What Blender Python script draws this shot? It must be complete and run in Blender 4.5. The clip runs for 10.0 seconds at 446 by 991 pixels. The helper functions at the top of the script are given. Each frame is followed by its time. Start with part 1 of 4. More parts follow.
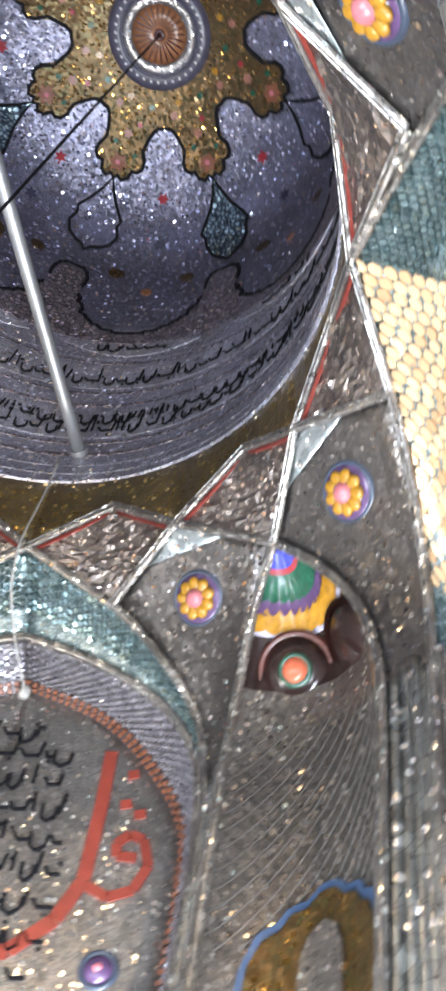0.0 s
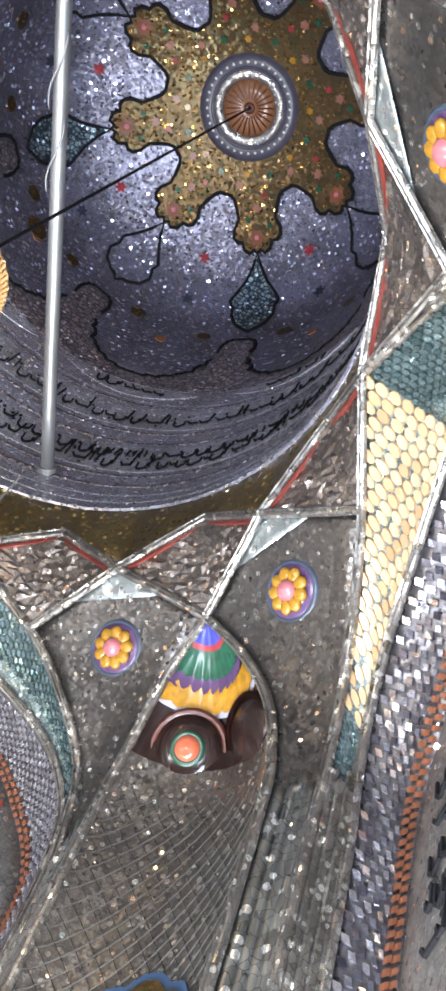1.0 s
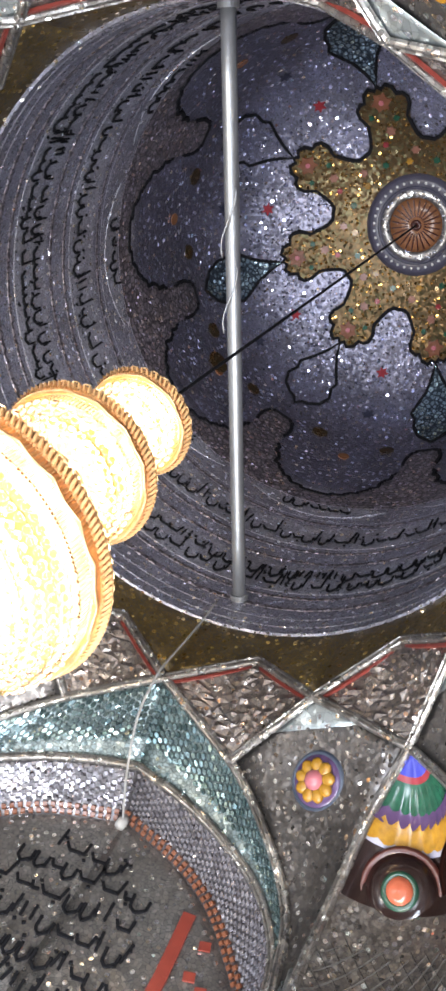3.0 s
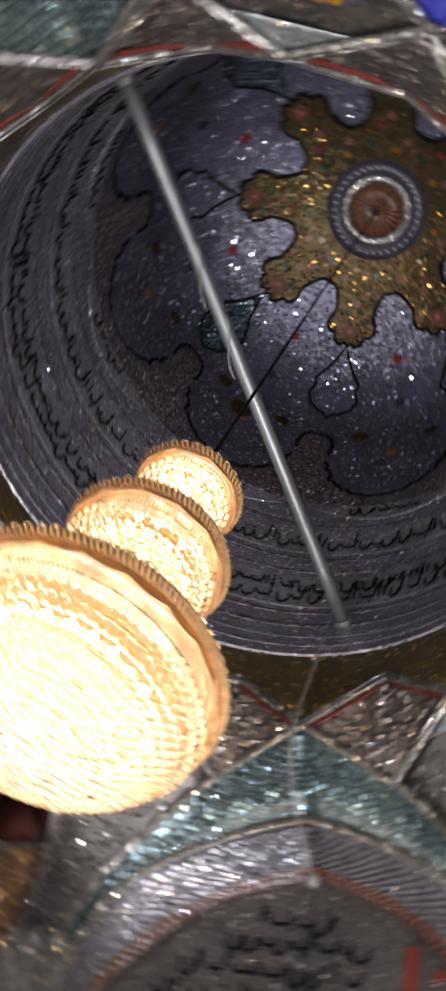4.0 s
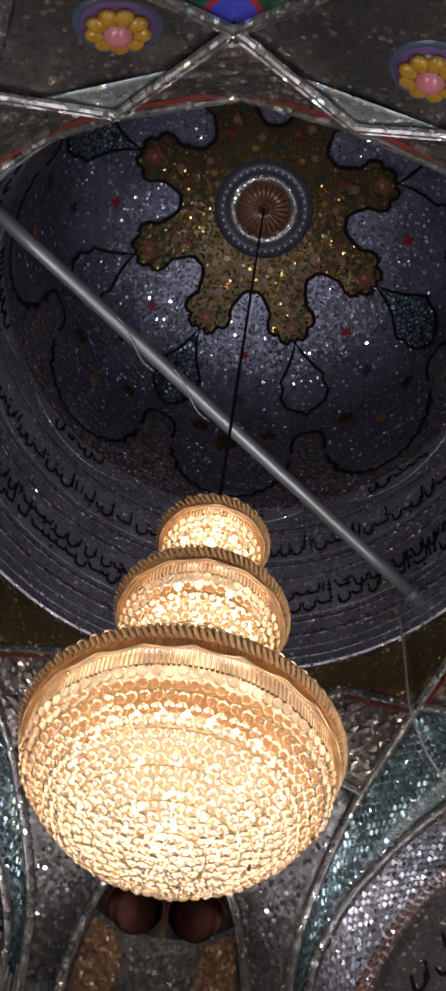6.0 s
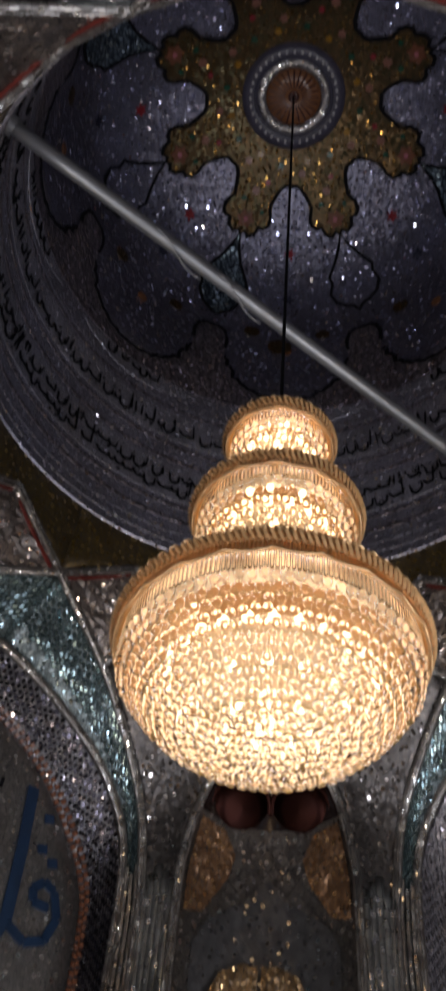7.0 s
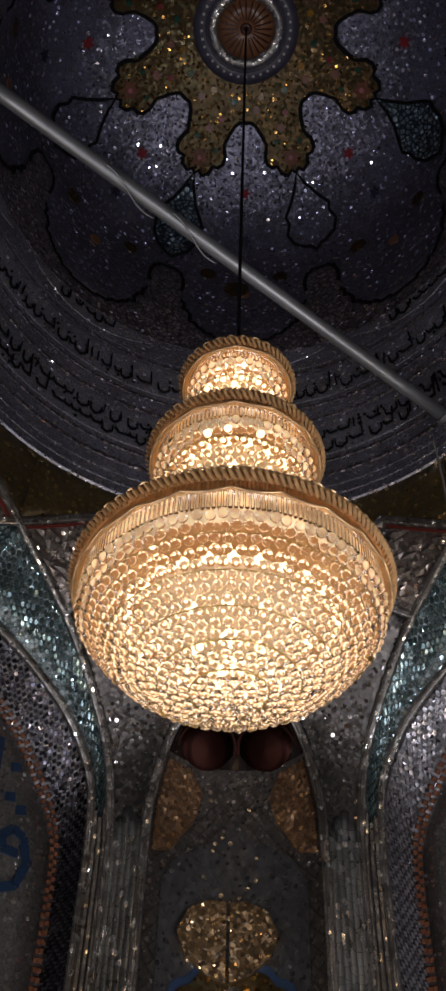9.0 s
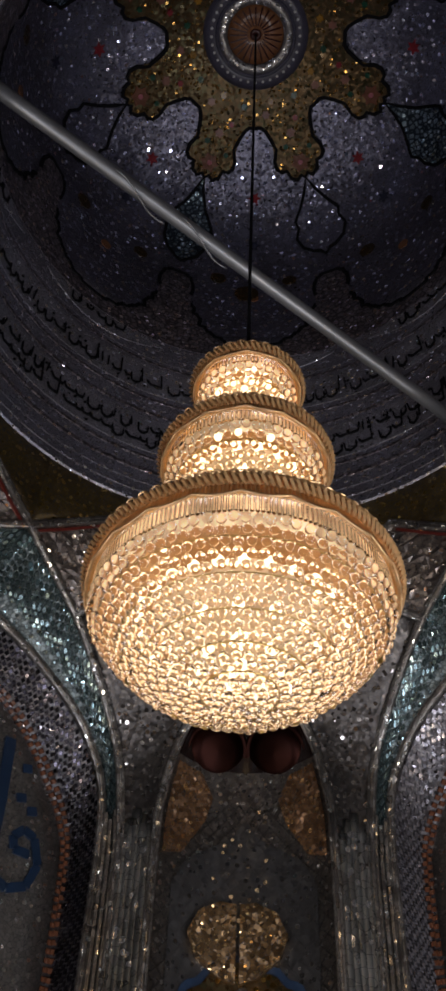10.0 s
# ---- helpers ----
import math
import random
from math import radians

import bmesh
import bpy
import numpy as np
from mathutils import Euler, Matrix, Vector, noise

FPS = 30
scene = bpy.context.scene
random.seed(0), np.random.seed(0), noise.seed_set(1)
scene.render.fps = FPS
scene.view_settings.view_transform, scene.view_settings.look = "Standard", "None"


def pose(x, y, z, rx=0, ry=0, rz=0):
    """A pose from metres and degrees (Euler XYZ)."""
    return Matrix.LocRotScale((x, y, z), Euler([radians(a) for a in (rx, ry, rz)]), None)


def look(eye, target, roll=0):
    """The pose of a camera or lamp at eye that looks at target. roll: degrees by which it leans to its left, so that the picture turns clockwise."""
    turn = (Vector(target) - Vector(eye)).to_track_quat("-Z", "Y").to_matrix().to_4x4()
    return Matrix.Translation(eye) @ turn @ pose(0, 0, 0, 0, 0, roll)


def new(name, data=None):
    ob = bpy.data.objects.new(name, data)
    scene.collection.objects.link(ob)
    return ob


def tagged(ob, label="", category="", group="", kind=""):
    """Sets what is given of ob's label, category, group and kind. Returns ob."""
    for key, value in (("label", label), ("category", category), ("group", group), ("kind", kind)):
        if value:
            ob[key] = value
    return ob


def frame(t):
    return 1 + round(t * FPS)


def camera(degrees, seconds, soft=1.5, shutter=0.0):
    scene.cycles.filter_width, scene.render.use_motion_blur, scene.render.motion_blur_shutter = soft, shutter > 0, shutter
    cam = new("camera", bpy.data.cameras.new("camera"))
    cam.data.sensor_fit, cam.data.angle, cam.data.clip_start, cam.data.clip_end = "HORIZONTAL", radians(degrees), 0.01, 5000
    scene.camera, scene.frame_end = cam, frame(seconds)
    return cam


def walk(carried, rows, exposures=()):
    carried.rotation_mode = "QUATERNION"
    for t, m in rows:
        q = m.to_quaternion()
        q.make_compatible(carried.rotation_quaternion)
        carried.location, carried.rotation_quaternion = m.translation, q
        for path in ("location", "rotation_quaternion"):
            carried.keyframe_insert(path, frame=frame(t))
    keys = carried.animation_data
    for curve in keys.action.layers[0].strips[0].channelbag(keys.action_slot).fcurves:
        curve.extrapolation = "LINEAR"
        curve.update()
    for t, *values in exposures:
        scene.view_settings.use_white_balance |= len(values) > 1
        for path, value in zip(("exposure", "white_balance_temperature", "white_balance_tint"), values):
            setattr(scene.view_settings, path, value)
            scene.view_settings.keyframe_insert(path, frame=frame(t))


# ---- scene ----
# ---------------------------------------------------------------- camera
cam = camera(27.35, 10.0, soft=3.0, shutter=0.5)
walk(cam, [
    (0, pose(0.154, -2.881, 1.523, 142.47, -7.75, -42.76)),
    (0.2, pose(0.148, -2.885, 1.533, 144.94, -9.74, -47.72)),
    (0.5, pose(0.139, -2.891, 1.547, 148.13, -11.85, -53.46)),
    (1, pose(0.133, -2.884, 1.553, 149.75, -15.45, -59.20)),
    (1.5, pose(0.102, -2.892, 1.569, 149.37, -17.31, -57.26)),
    (2, pose(0.079, -2.894, 1.579, 149.42, -19.61, -53.30)),
    (2.5, pose(0.069, -2.911, 1.594, 150.53, -22.02, -49.60)),
    (2.7, pose(0.061, -2.940, 1.617, 152.88, -23.39, -50.04)),
    (3.8, pose(0.057, -2.940, 1.614, 152.10, -23.07, -42.30)),
    (4, pose(0.051, -2.941, 1.623, 148.59, -17.44, -28.47)),
    (4.2, pose(0.046, -2.944, 1.625, 145.99, -11.48, -19.52)),
    (4.5, pose(0.038, -2.948, 1.629, 143.88, -8.41, -15.43)),
    (5, pose(0.053, -2.948, 1.636, 144.24, -7.14, -12.64)),
    (5.2, pose(0.056, -2.945, 1.634, 144.33, -6.55, -11.00)),
    (6.3, pose(0.062, -2.954, 1.636, 146.98, -3.87, -3.65)),
    (6.5, pose(0.055, -2.934, 1.641, 145.21, -4.39, -0.74)),
    (6.7, pose(0.050, -2.923, 1.639, 143.52, -4.64, 1.83)),
    (7, pose(0.043, -2.907, 1.637, 140.53, -4.11, 1.19)),
    (7.2, pose(0.043, -2.897, 1.636, 138.21, -3.98, 2.28)),
    (7.5, pose(0.042, -2.882, 1.635, 137.58, -3.45, 0.67)),
    (8, pose(0.052, -2.877, 1.640, 138.17, -2.19, -0.42)),
    (8.5, pose(0.058, -2.872, 1.644, 137.23, -1.72, 0.98)),
    (9, pose(0.060, -2.855, 1.653, 137.34, -1.50, 0.62)),
    (9.5, pose(0.058, -2.868, 1.637, 138.02, -1.31, 0.17)),
    (10, pose(0.055, -2.878, 1.628, 137.54, -1.93, 0.99)),
], exposures=[(0, 2.6, 6480, 5), (2.2, 2.55, 6650, 5), (2.7, 2.35, 6700, 6), (3.8, 1.55, 7000, 10), (4.1, 0.8, 7100, 12), (4.5, 0.45, 7000, 12), (5.2, 0.36, 6900, 13),
              (6.3, 0.2, 6850, 13), (7.0, -0.1, 6950, 13), (7.5, -0.42, 7050, 13), (10.0, -0.42, 7050, 13)])

# ---------------------------------------------------------------- light
world = bpy.data.worlds.new("hall_air")
scene.world = world
world.use_nodes = True
world.node_tree.nodes["Background"].inputs[0].default_value = (0.02, 0.022, 0.03, 1)
world.node_tree.nodes["Background"].inputs[1].default_value = 0.2


def polar(r, az, z):
    a = radians(az)
    return Vector((r * math.sin(a), r * math.cos(a), z))


def wall_light(az, z, power, colour, w=0.5, h=0.25, r=2.75):
    lamp = bpy.data.lights.new("wall_light", "AREA")
    lamp.shape, lamp.size, lamp.size_y, lamp.energy, lamp.color = "RECTANGLE", w, h, power, colour
    ob = new("wall_light", lamp)
    ob.matrix_world = look(polar(r, az, z), polar(0.2, az, z + 5.6))
    return ob


COOL, WARM = (0.75, 0.82, 1.0), (1.0, 0.86, 0.7)
for az, power in ((32, 1.2), (58, 12), (80, 27), (122, 30), (145, 19), (215, 25), (238, 25), (302, 7), (328, 1.2)):
    wall_light(az, 1.7, power, COOL, 1.2, 0.7, 2.45)
for az, power in ((8, 2), (98, 24), (262, 17), (290, 6)):
    wall_light(az, 1.7, power, WARM, 0.6, 0.3, 2.6)

# ---------------------------------------------------------------- materials


def nodes_of(name):
    m = bpy.data.materials.new(name)
    m.use_nodes = True
    nt = m.node_tree
    return m, nt, nt.nodes["Principled BSDF"]


def ramp(nt, src, stops):
    n = nt.nodes.new("ShaderNodeValToRGB")
    e = n.color_ramp.elements
    while len(e) < len(stops):
        e.new(0.5)
    for el, (p, c) in zip(e, stops):
        el.position, el.color = p, (*c, 1)
    nt.links.new(src, n.inputs[0])
    return n.outputs[0]


def mirror(name, tint, cell=0.03, jitter=0.5, rough=0.12, second=None, joint=(0.1, 0.1, 0.105), gap=0.04, metal=0.95, glint=0.05, share=0.8, polish=0.1, tilt=None):
    """Mosaic of small mirror chips set at slightly different angles in grey plaster."""
    m, nt, b = nodes_of(name)
    tc = nt.nodes.new("ShaderNodeTexCoord")
    vo = nt.nodes.new("ShaderNodeTexVoronoi")
    vo.inputs["Scale"].default_value = 1 / cell
    nt.links.new(tc.outputs["Object"], vo.inputs["Vector"])
    ed = nt.nodes.new("ShaderNodeTexVoronoi")
    ed.feature = "DISTANCE_TO_EDGE"
    ed.inputs["Scale"].default_value = 1 / cell
    nt.links.new(tc.outputs["Object"], ed.inputs["Vector"])
    big = nt.nodes.new("ShaderNodeTexNoise")
    big.inputs["Scale"].default_value = 2.3
    big.inputs["Detail"].default_value = 5
    nt.links.new(tc.outputs["Object"], big.inputs["Vector"])
    # chip normal
    sub = nt.nodes.new("ShaderNodeVectorMath")
    sub.operation = "SUBTRACT"
    sub.inputs[1].default_value = (0.5, 0.5, 0.5)
    nt.links.new(vo.outputs["Color"], sub.inputs[0])
    sc = nt.nodes.new("ShaderNodeVectorMath")
    sc.operation = "SCALE"
    sc.inputs["Scale"].default_value = jitter
    nt.links.new(sub.outputs[0], sc.inputs[0])
    # sparse round polished chips that stand at a stronger angle
    gv = nt.nodes.new("ShaderNodeTexVoronoi")
    gv.inputs["Scale"].default_value = 1 / glint
    nt.links.new(tc.outputs["Object"], gv.inputs["Vector"])
    gs = nt.nodes.new("ShaderNodeVectorMath")
    gs.operation = "SUBTRACT"
    gs.inputs[1].default_value = (0.5, 0.5, 0.5)
    nt.links.new(gv.outputs["Color"], gs.inputs[0])
    go = nt.nodes.new("ShaderNodeVectorMath")
    go.operation = "SUBTRACT"
    nt.links.new(tc.outputs["Object"], go.inputs[0])
    nt.links.new(gv.outputs["Position"], go.inputs[1])
    gc = nt.nodes.new("ShaderNodeVectorMath")
    gc.operation = "SCALE"
    gc.inputs["Scale"].default_value = 0.02 / (0.3 * glint)
    nt.links.new(go.outputs[0], gc.inputs[0])
    gj = nt.nodes.new("ShaderNodeVectorMath")
    gj.operation = "SCALE"
    gj.inputs["Scale"].default_value = tilt or max(0.5, jitter * 1.35)
    nt.links.new(gs.outputs[0], gj.inputs[0])
    gk = nt.nodes.new("ShaderNodeVectorMath")
    nt.links.new(gj.outputs[0], gk.inputs[0])
    nt.links.new(gc.outputs[0], gk.inputs[1])
    g1 = nt.nodes.new("ShaderNodeMath")
    g1.operation = "LESS_THAN"
    g1.inputs[1].default_value = 0.32
    nt.links.new(gv.outputs["Distance"], g1.inputs[0])
    gsep = nt.nodes.new("ShaderNodeSeparateColor")
    nt.links.new(gv.outputs["Color"], gsep.inputs[0])
    g2 = nt.nodes.new("ShaderNodeMath")
    g2.operation = "LESS_THAN"
    g2.inputs[1].default_value = share
    nt.links.new(gsep.outputs[2], g2.inputs[0])
    gm = nt.nodes.new("ShaderNodeMath")
    gm.operation = "MULTIPLY"
    nt.links.new(g1.outputs[0], gm.inputs[0])
    nt.links.new(g2.outputs[0], gm.inputs[1])
    gx = nt.nodes.new("ShaderNodeMix")
    gx.data_type = "VECTOR"
    nt.links.new(gm.outputs[0], gx.inputs["Factor"])
    nt.links.new(sc.outputs[0], gx.inputs["A"])
    nt.links.new(gk.outputs[0], gx.inputs["B"])
    ge = nt.nodes.new("ShaderNodeNewGeometry")
    ad = nt.nodes.new("ShaderNodeVectorMath")
    nt.links.new(ge.outputs["Normal"], ad.inputs[0])
    nt.links.new(gx.outputs["Result"], ad.inputs[1])
    no = nt.nodes.new("ShaderNodeVectorMath")
    no.operation = "NORMALIZE"
    nt.links.new(ad.outputs[0], no.inputs[0])
    nt.links.new(no.outputs[0], b.inputs["Normal"])
    # chip colour, tarnish, joints
    second = second or tuple(c * 0.82 for c in tint)
    sep = nt.nodes.new("ShaderNodeSeparateColor")
    nt.links.new(vo.outputs["Color"], sep.inputs[0])
    col = ramp(nt, sep.outputs[0], [(0.0, second), (0.55, tint), (1.0, tuple(min(1, c * 1.15) for c in tint))])
    mul = nt.nodes.new("ShaderNodeMix")
    mul.data_type, mul.blend_type = "RGBA", "MULTIPLY"
    mul.inputs["Factor"].default_value = 0.6
    nt.links.new(col, mul.inputs["A"])
    nt.links.new(ramp(nt, big.outputs[0], [(0.3, (0.45, 0.43, 0.4)), (0.65, (1, 1, 1))]), mul.inputs["B"])
    jm = nt.nodes.new("ShaderNodeMath")
    jm.operation = "LESS_THAN"
    jm.inputs[1].default_value = gap
    nt.links.new(ed.outputs["Distance"], jm.inputs[0])
    mx = nt.nodes.new("ShaderNodeMix")
    mx.data_type = "RGBA"
    nt.links.new(jm.outputs[0], mx.inputs["Factor"])
    nt.links.new(mul.outputs["Result"], mx.inputs["A"])
    mx.inputs["B"].default_value = (*joint, 1)
    chip = nt.nodes.new("ShaderNodeMix")
    chip.data_type = "RGBA"
    nt.links.new(gm.outputs[0], chip.inputs["Factor"])
    nt.links.new(mx.outputs["Result"], chip.inputs["A"])
    chip.inputs["B"].default_value = (*[min(0.92, c * 2.3) for c in tint], 1)
    nt.links.new(chip.outputs["Result"], b.inputs["Base Color"])
    mm = nt.nodes.new("ShaderNodeMix")
    mm.inputs["A"].default_value, mm.inputs["B"].default_value = metal, 0.9
    nt.links.new(gm.outputs[0], mm.inputs["Factor"])
    nt.links.new(mm.outputs["Result"], b.inputs["Metallic"])
    b.inputs["IOR"].default_value = 2.4
    rg = ramp(nt, sep.outputs[1], [(0.0, (rough * 1.6,) * 3), (0.12, (0.33,) * 3), (1.0, (0.46,) * 3)])
    gr = nt.nodes.new("ShaderNodeMix")
    nt.links.new(gm.outputs[0], gr.inputs["Factor"])
    nt.links.new(rg, gr.inputs["A"])
    gr.inputs["B"].default_value = polish
    nt.links.new(gr.outputs["Result"], b.inputs["Roughness"])
    return m


def tile_mirror(name, tint, dark, jitter=0.3, rough=0.1, metal=0.9):
    """Separately cut mirror tiles: every island tilts and tints a little differently."""
    m, nt, b = nodes_of(name)
    ge = nt.nodes.new("ShaderNodeNewGeometry")
    oi = nt.nodes.new("ShaderNodeObjectInfo")
    su = nt.nodes.new("ShaderNodeMath")
    nt.links.new(ge.outputs["Random Per Island"], su.inputs[0])
    nt.links.new(oi.outputs["Random"], su.inputs[1])
    wn = nt.nodes.new("ShaderNodeTexWhiteNoise")
    wn.noise_dimensions = "1D"
    nt.links.new(su.outputs[0], wn.inputs["W"])
    sub = nt.nodes.new("ShaderNodeVectorMath")
    sub.operation = "SUBTRACT"
    sub.inputs[1].default_value = (0.5, 0.5, 0.5)
    nt.links.new(wn.outputs["Color"], sub.inputs[0])
    sc = nt.nodes.new("ShaderNodeVectorMath")
    sc.operation = "SCALE"
    sc.inputs["Scale"].default_value = jitter
    nt.links.new(sub.outputs[0], sc.inputs[0])
    ad = nt.nodes.new("ShaderNodeVectorMath")
    nt.links.new(ge.outputs["Normal"], ad.inputs[0])
    nt.links.new(sc.outputs[0], ad.inputs[1])
    no = nt.nodes.new("ShaderNodeVectorMath")
    no.operation = "NORMALIZE"
    nt.links.new(ad.outputs[0], no.inputs[0])
    nt.links.new(no.outputs[0], b.inputs["Normal"])
    nt.links.new(ramp(nt, wn.outputs["Value"], [(0.0, dark), (0.6, tint), (1.0, tint)]), b.inputs["Base Color"])
    tc = nt.nodes.new("ShaderNodeTexCoord")
    n = nt.nodes.new("ShaderNodeTexNoise")
    n.inputs["Scale"].default_value, n.inputs["Detail"].default_value = 6, 5
    nt.links.new(tc.outputs["Object"], n.inputs["Vector"])
    nt.links.new(ramp(nt, n.outputs[0], [(0.35, (rough,) * 3), (0.7, (0.32,) * 3)]), b.inputs["Roughness"])
    b.inputs["Metallic"].default_value = metal
    return m


def paint(name, colour, rough=0.35, var=0.35, scale=9.0, metal=0.0, bump=0.0):
    m, nt, b = nodes_of(name)
    tc = nt.nodes.new("ShaderNodeTexCoord")
    n = nt.nodes.new("ShaderNodeTexNoise")
    n.inputs["Scale"].default_value, n.inputs["Detail"].default_value = scale, 6
    nt.links.new(tc.outputs["Object"], n.inputs["Vector"])
    nt.links.new(ramp(nt, n.outputs[0], [(0.25, tuple(c * (1 - var) for c in colour)), (0.7, colour)]), b.inputs["Base Color"])
    b.inputs["Roughness"].default_value, b.inputs["Metallic"].default_value = rough, metal
    if bump:
        f = nt.nodes.new("ShaderNodeTexNoise")
        f.inputs["Scale"].default_value = scale * 8
        nt.links.new(tc.outputs["Object"], f.inputs["Vector"])
        bp = nt.nodes.new("ShaderNodeBump")
        bp.inputs["Strength"].default_value, bp.inputs["Distance"].default_value = bump, 0.01
        nt.links.new(f.outputs[0], bp.inputs["Height"])
        nt.links.new(bp.outputs[0], b.inputs["Normal"])
    return m


M_SILVER = mirror("silver_mirror", (0.175, 0.16, 0.148), 0.022, 0.34, 0.13, metal=0.88, share=0.5, polish=0.05)
M_DOME = mirror("dome_mirror", (0.31, 0.315, 0.425), 0.024, 0.3, 0.12, metal=0.88, glint=0.058, share=1.0, polish=0.06, tilt=1.0)
M_DRUM = mirror("drum_mirror", (0.48, 0.48, 0.58), 0.022, 0.25, 0.13, metal=0.68, glint=0.045, polish=0.1)
M_KITE = mirror("kite_mirror", (0.31, 0.265, 0.235), 0.03, 0.2, 0.13, metal=0.9)
M_NICHE = mirror("niche_mirror", (0.26, 0.235, 0.21), 0.02, 0.3, 0.13, metal=0.9)
M_GOLD = mirror("gold_mirror", (0.27, 0.18, 0.045), 0.024, 0.3, 0.2, metal=0.7)
M_MEDAL = mirror("medallion_mirror", (0.12, 0.064, 0.012), 0.03, 0.3, 0.13, second=(0.075, 0.068, 0.016), joint=(0.06, 0.04, 0.012), metal=0.8)
M_TEAL = mirror("teal_mirror", (0.2, 0.27, 0.28), 0.03, 0.3, 0.18, joint=(0.04, 0.07, 0.07), gap=0.1, metal=0.5)
M_MESH = mirror("violet_mesh_mirror", (0.13, 0.12, 0.13), 0.03, 0.35, 0.18, gap=0.06, metal=0.6)
M_RIB = mirror("rib_mirror", (0.42, 0.4, 0.375), 0.05, 0.3, 0.14, joint=(0.2, 0.19, 0.18), gap=0.03, metal=0.92)
M_PANEL = mirror("panel_mirror", (0.3, 0.285, 0.265), 0.03, 0.2, 0.2, metal=0.75)
M_LATTICE = mirror("border_lattice", (0.34, 0.3, 0.33), 0.06, 0.3, 0.2, joint=(0.06, 0.05, 0.06), gap=0.1, metal=0.6)
M_CART = mirror("cartouche_mirror", (0.46, 0.46, 0.54), 0.03, 0.15, 0.3, metal=0.4)
M_DARKWALL = mirror("smoked_mirror", (0.1, 0.1, 0.1), 0.03, 0.25, 0.2, metal=0.6)
M_PALE = mirror("pale_mirror", (0.5, 0.56, 0.57), 0.05, 0.2, 0.15, joint=(0.3, 0.34, 0.34), gap=0.03, metal=0.85)
M_STRIP = mirror("strip_mirror", (0.42, 0.44, 0.43), 0.06, 0.12, 0.1, joint=(0.1, 0.1, 0.1), gap=0.02, metal=0.95, glint=0.07, share=0.6)
M_FAN = mirror("fan_mirror", (0.42, 0.26, 0.115), 0.024, 0.7, 0.12, metal=0.8, glint=0.03, share=0.5)
M_BRONZE = mirror("bronze_mirror", (0.44, 0.23, 0.1), 0.024, 0.6, 0.12, metal=0.75)
T_TEAL = tile_mirror("teal_tile", (0.205, 0.285, 0.29), (0.09, 0.15, 0.155), 0.22, 0.11, metal=0.8)
T_GOLD = tile_mirror("gold_tile", (0.72, 0.51, 0.3), (0.48, 0.31, 0.17), 0.16, 0.15, metal=0.35)
# next three: reveal tile in lit, dim and shaded copies, light put into the tint
T_VIOLET_LIT = tile_mirror("violet_tile_lit", (0.66, 0.66, 0.76), (0.2, 0.19, 0.25), 0.5, 0.09, metal=0.92)
T_VIOLET_DIM = tile_mirror("violet_tile_dim", (0.27, 0.255, 0.275), (0.15, 0.14, 0.155), 0.25, 0.16, metal=0.5)
T_VIOLET_SHADED = tile_mirror("violet_tile_shaded", (0.075, 0.068, 0.085), (0.03, 0.028, 0.032), 0.45, 0.09, metal=0.92)
P_YELLOW = paint("yellow_enamel", (0.4, 0.2, 0.02), 0.25, 0.5, 22)
P_MOSS = paint("moss_enamel", (0.012, 0.05, 0.03), 0.25)
P_CABLE = paint("cable_grey", (0.36, 0.35, 0.33), 0.45)
P_SLATE = paint("slate_enamel", (0.075, 0.07, 0.1), 0.3)
P_HALO = paint("blue_grey_enamel", (0.045, 0.06, 0.09), 0.3)
P_DUSK = paint("dusky_rose_enamel", (0.3, 0.13, 0.09), 0.3)
P_PINK = paint("rose_enamel", (0.5, 0.16, 0.18), 0.2)
P_ORANGE = paint("orange_enamel", (0.42, 0.1, 0.05), 0.2)
P_BLUE = paint("blue_enamel", (0.05, 0.06, 0.4), 0.15)
P_NAVY = paint("navy_enamel", (0.025, 0.027, 0.05), 0.2)
P_GREEN = paint("green_enamel", (0.016, 0.09, 0.05), 0.2, 0.5, 22)
P_PURPLE = paint("purple_enamel", (0.1, 0.055, 0.13), 0.25)
P_WHITE = paint("white_enamel", (0.75, 0.74, 0.72), 0.25, 0.2)
P_MAROON = paint("maroon_enamel", (0.07, 0.018, 0.013), 0.3)
P_BROWN = paint("brown_enamel", (0.3, 0.13, 0.06), 0.25)
P_CRIMSON = paint("crimson_enamel", (0.3, 0.03, 0.04), 0.25)
P_GREY = paint("grey_strip", (0.07, 0.066, 0.06), 0.35, 0.4, 20, 0.4)
P_LILAC = paint("lilac_enamel", (0.32, 0.31, 0.38), 0.3)
P_RUST = paint("rust_enamel", (0.2, 0.075, 0.04), 0.25)
P_LOBE = paint("lobe_glass", (0.026, 0.008, 0.006), 0.4, 0.35, 9.0, 0.95)
P_SMOKE = paint("smoke_enamel", (0.016, 0.008, 0.007), 0.16)
P_TURQ2 = paint("deep_blue_enamel", (0.03, 0.06, 0.12), 0.3)
P_BLUE2 = paint("dark_blue_paint", (0.015, 0.04, 0.09), 0.3)
M_CART2 = mirror("band_mirror", (0.52, 0.52, 0.6), 0.025, 0.25, 0.2, metal=0.5)
T_TEALDOME = mirror("teal_drop_mirror", (0.3, 0.42, 0.5), 0.05, 0.35, 0.12, joint=(0.03, 0.05, 0.07), gap=0.14, metal=0.8)
M_BLACK = paint("black_line", (0.008, 0.008, 0.01), 0.75)
M_BLACK.node_tree.nodes["Principled BSDF"].inputs["Specular IOR Level"].default_value = 0.15
M_RED = paint("red_paint", (0.23, 0.042, 0.028), 0.35)
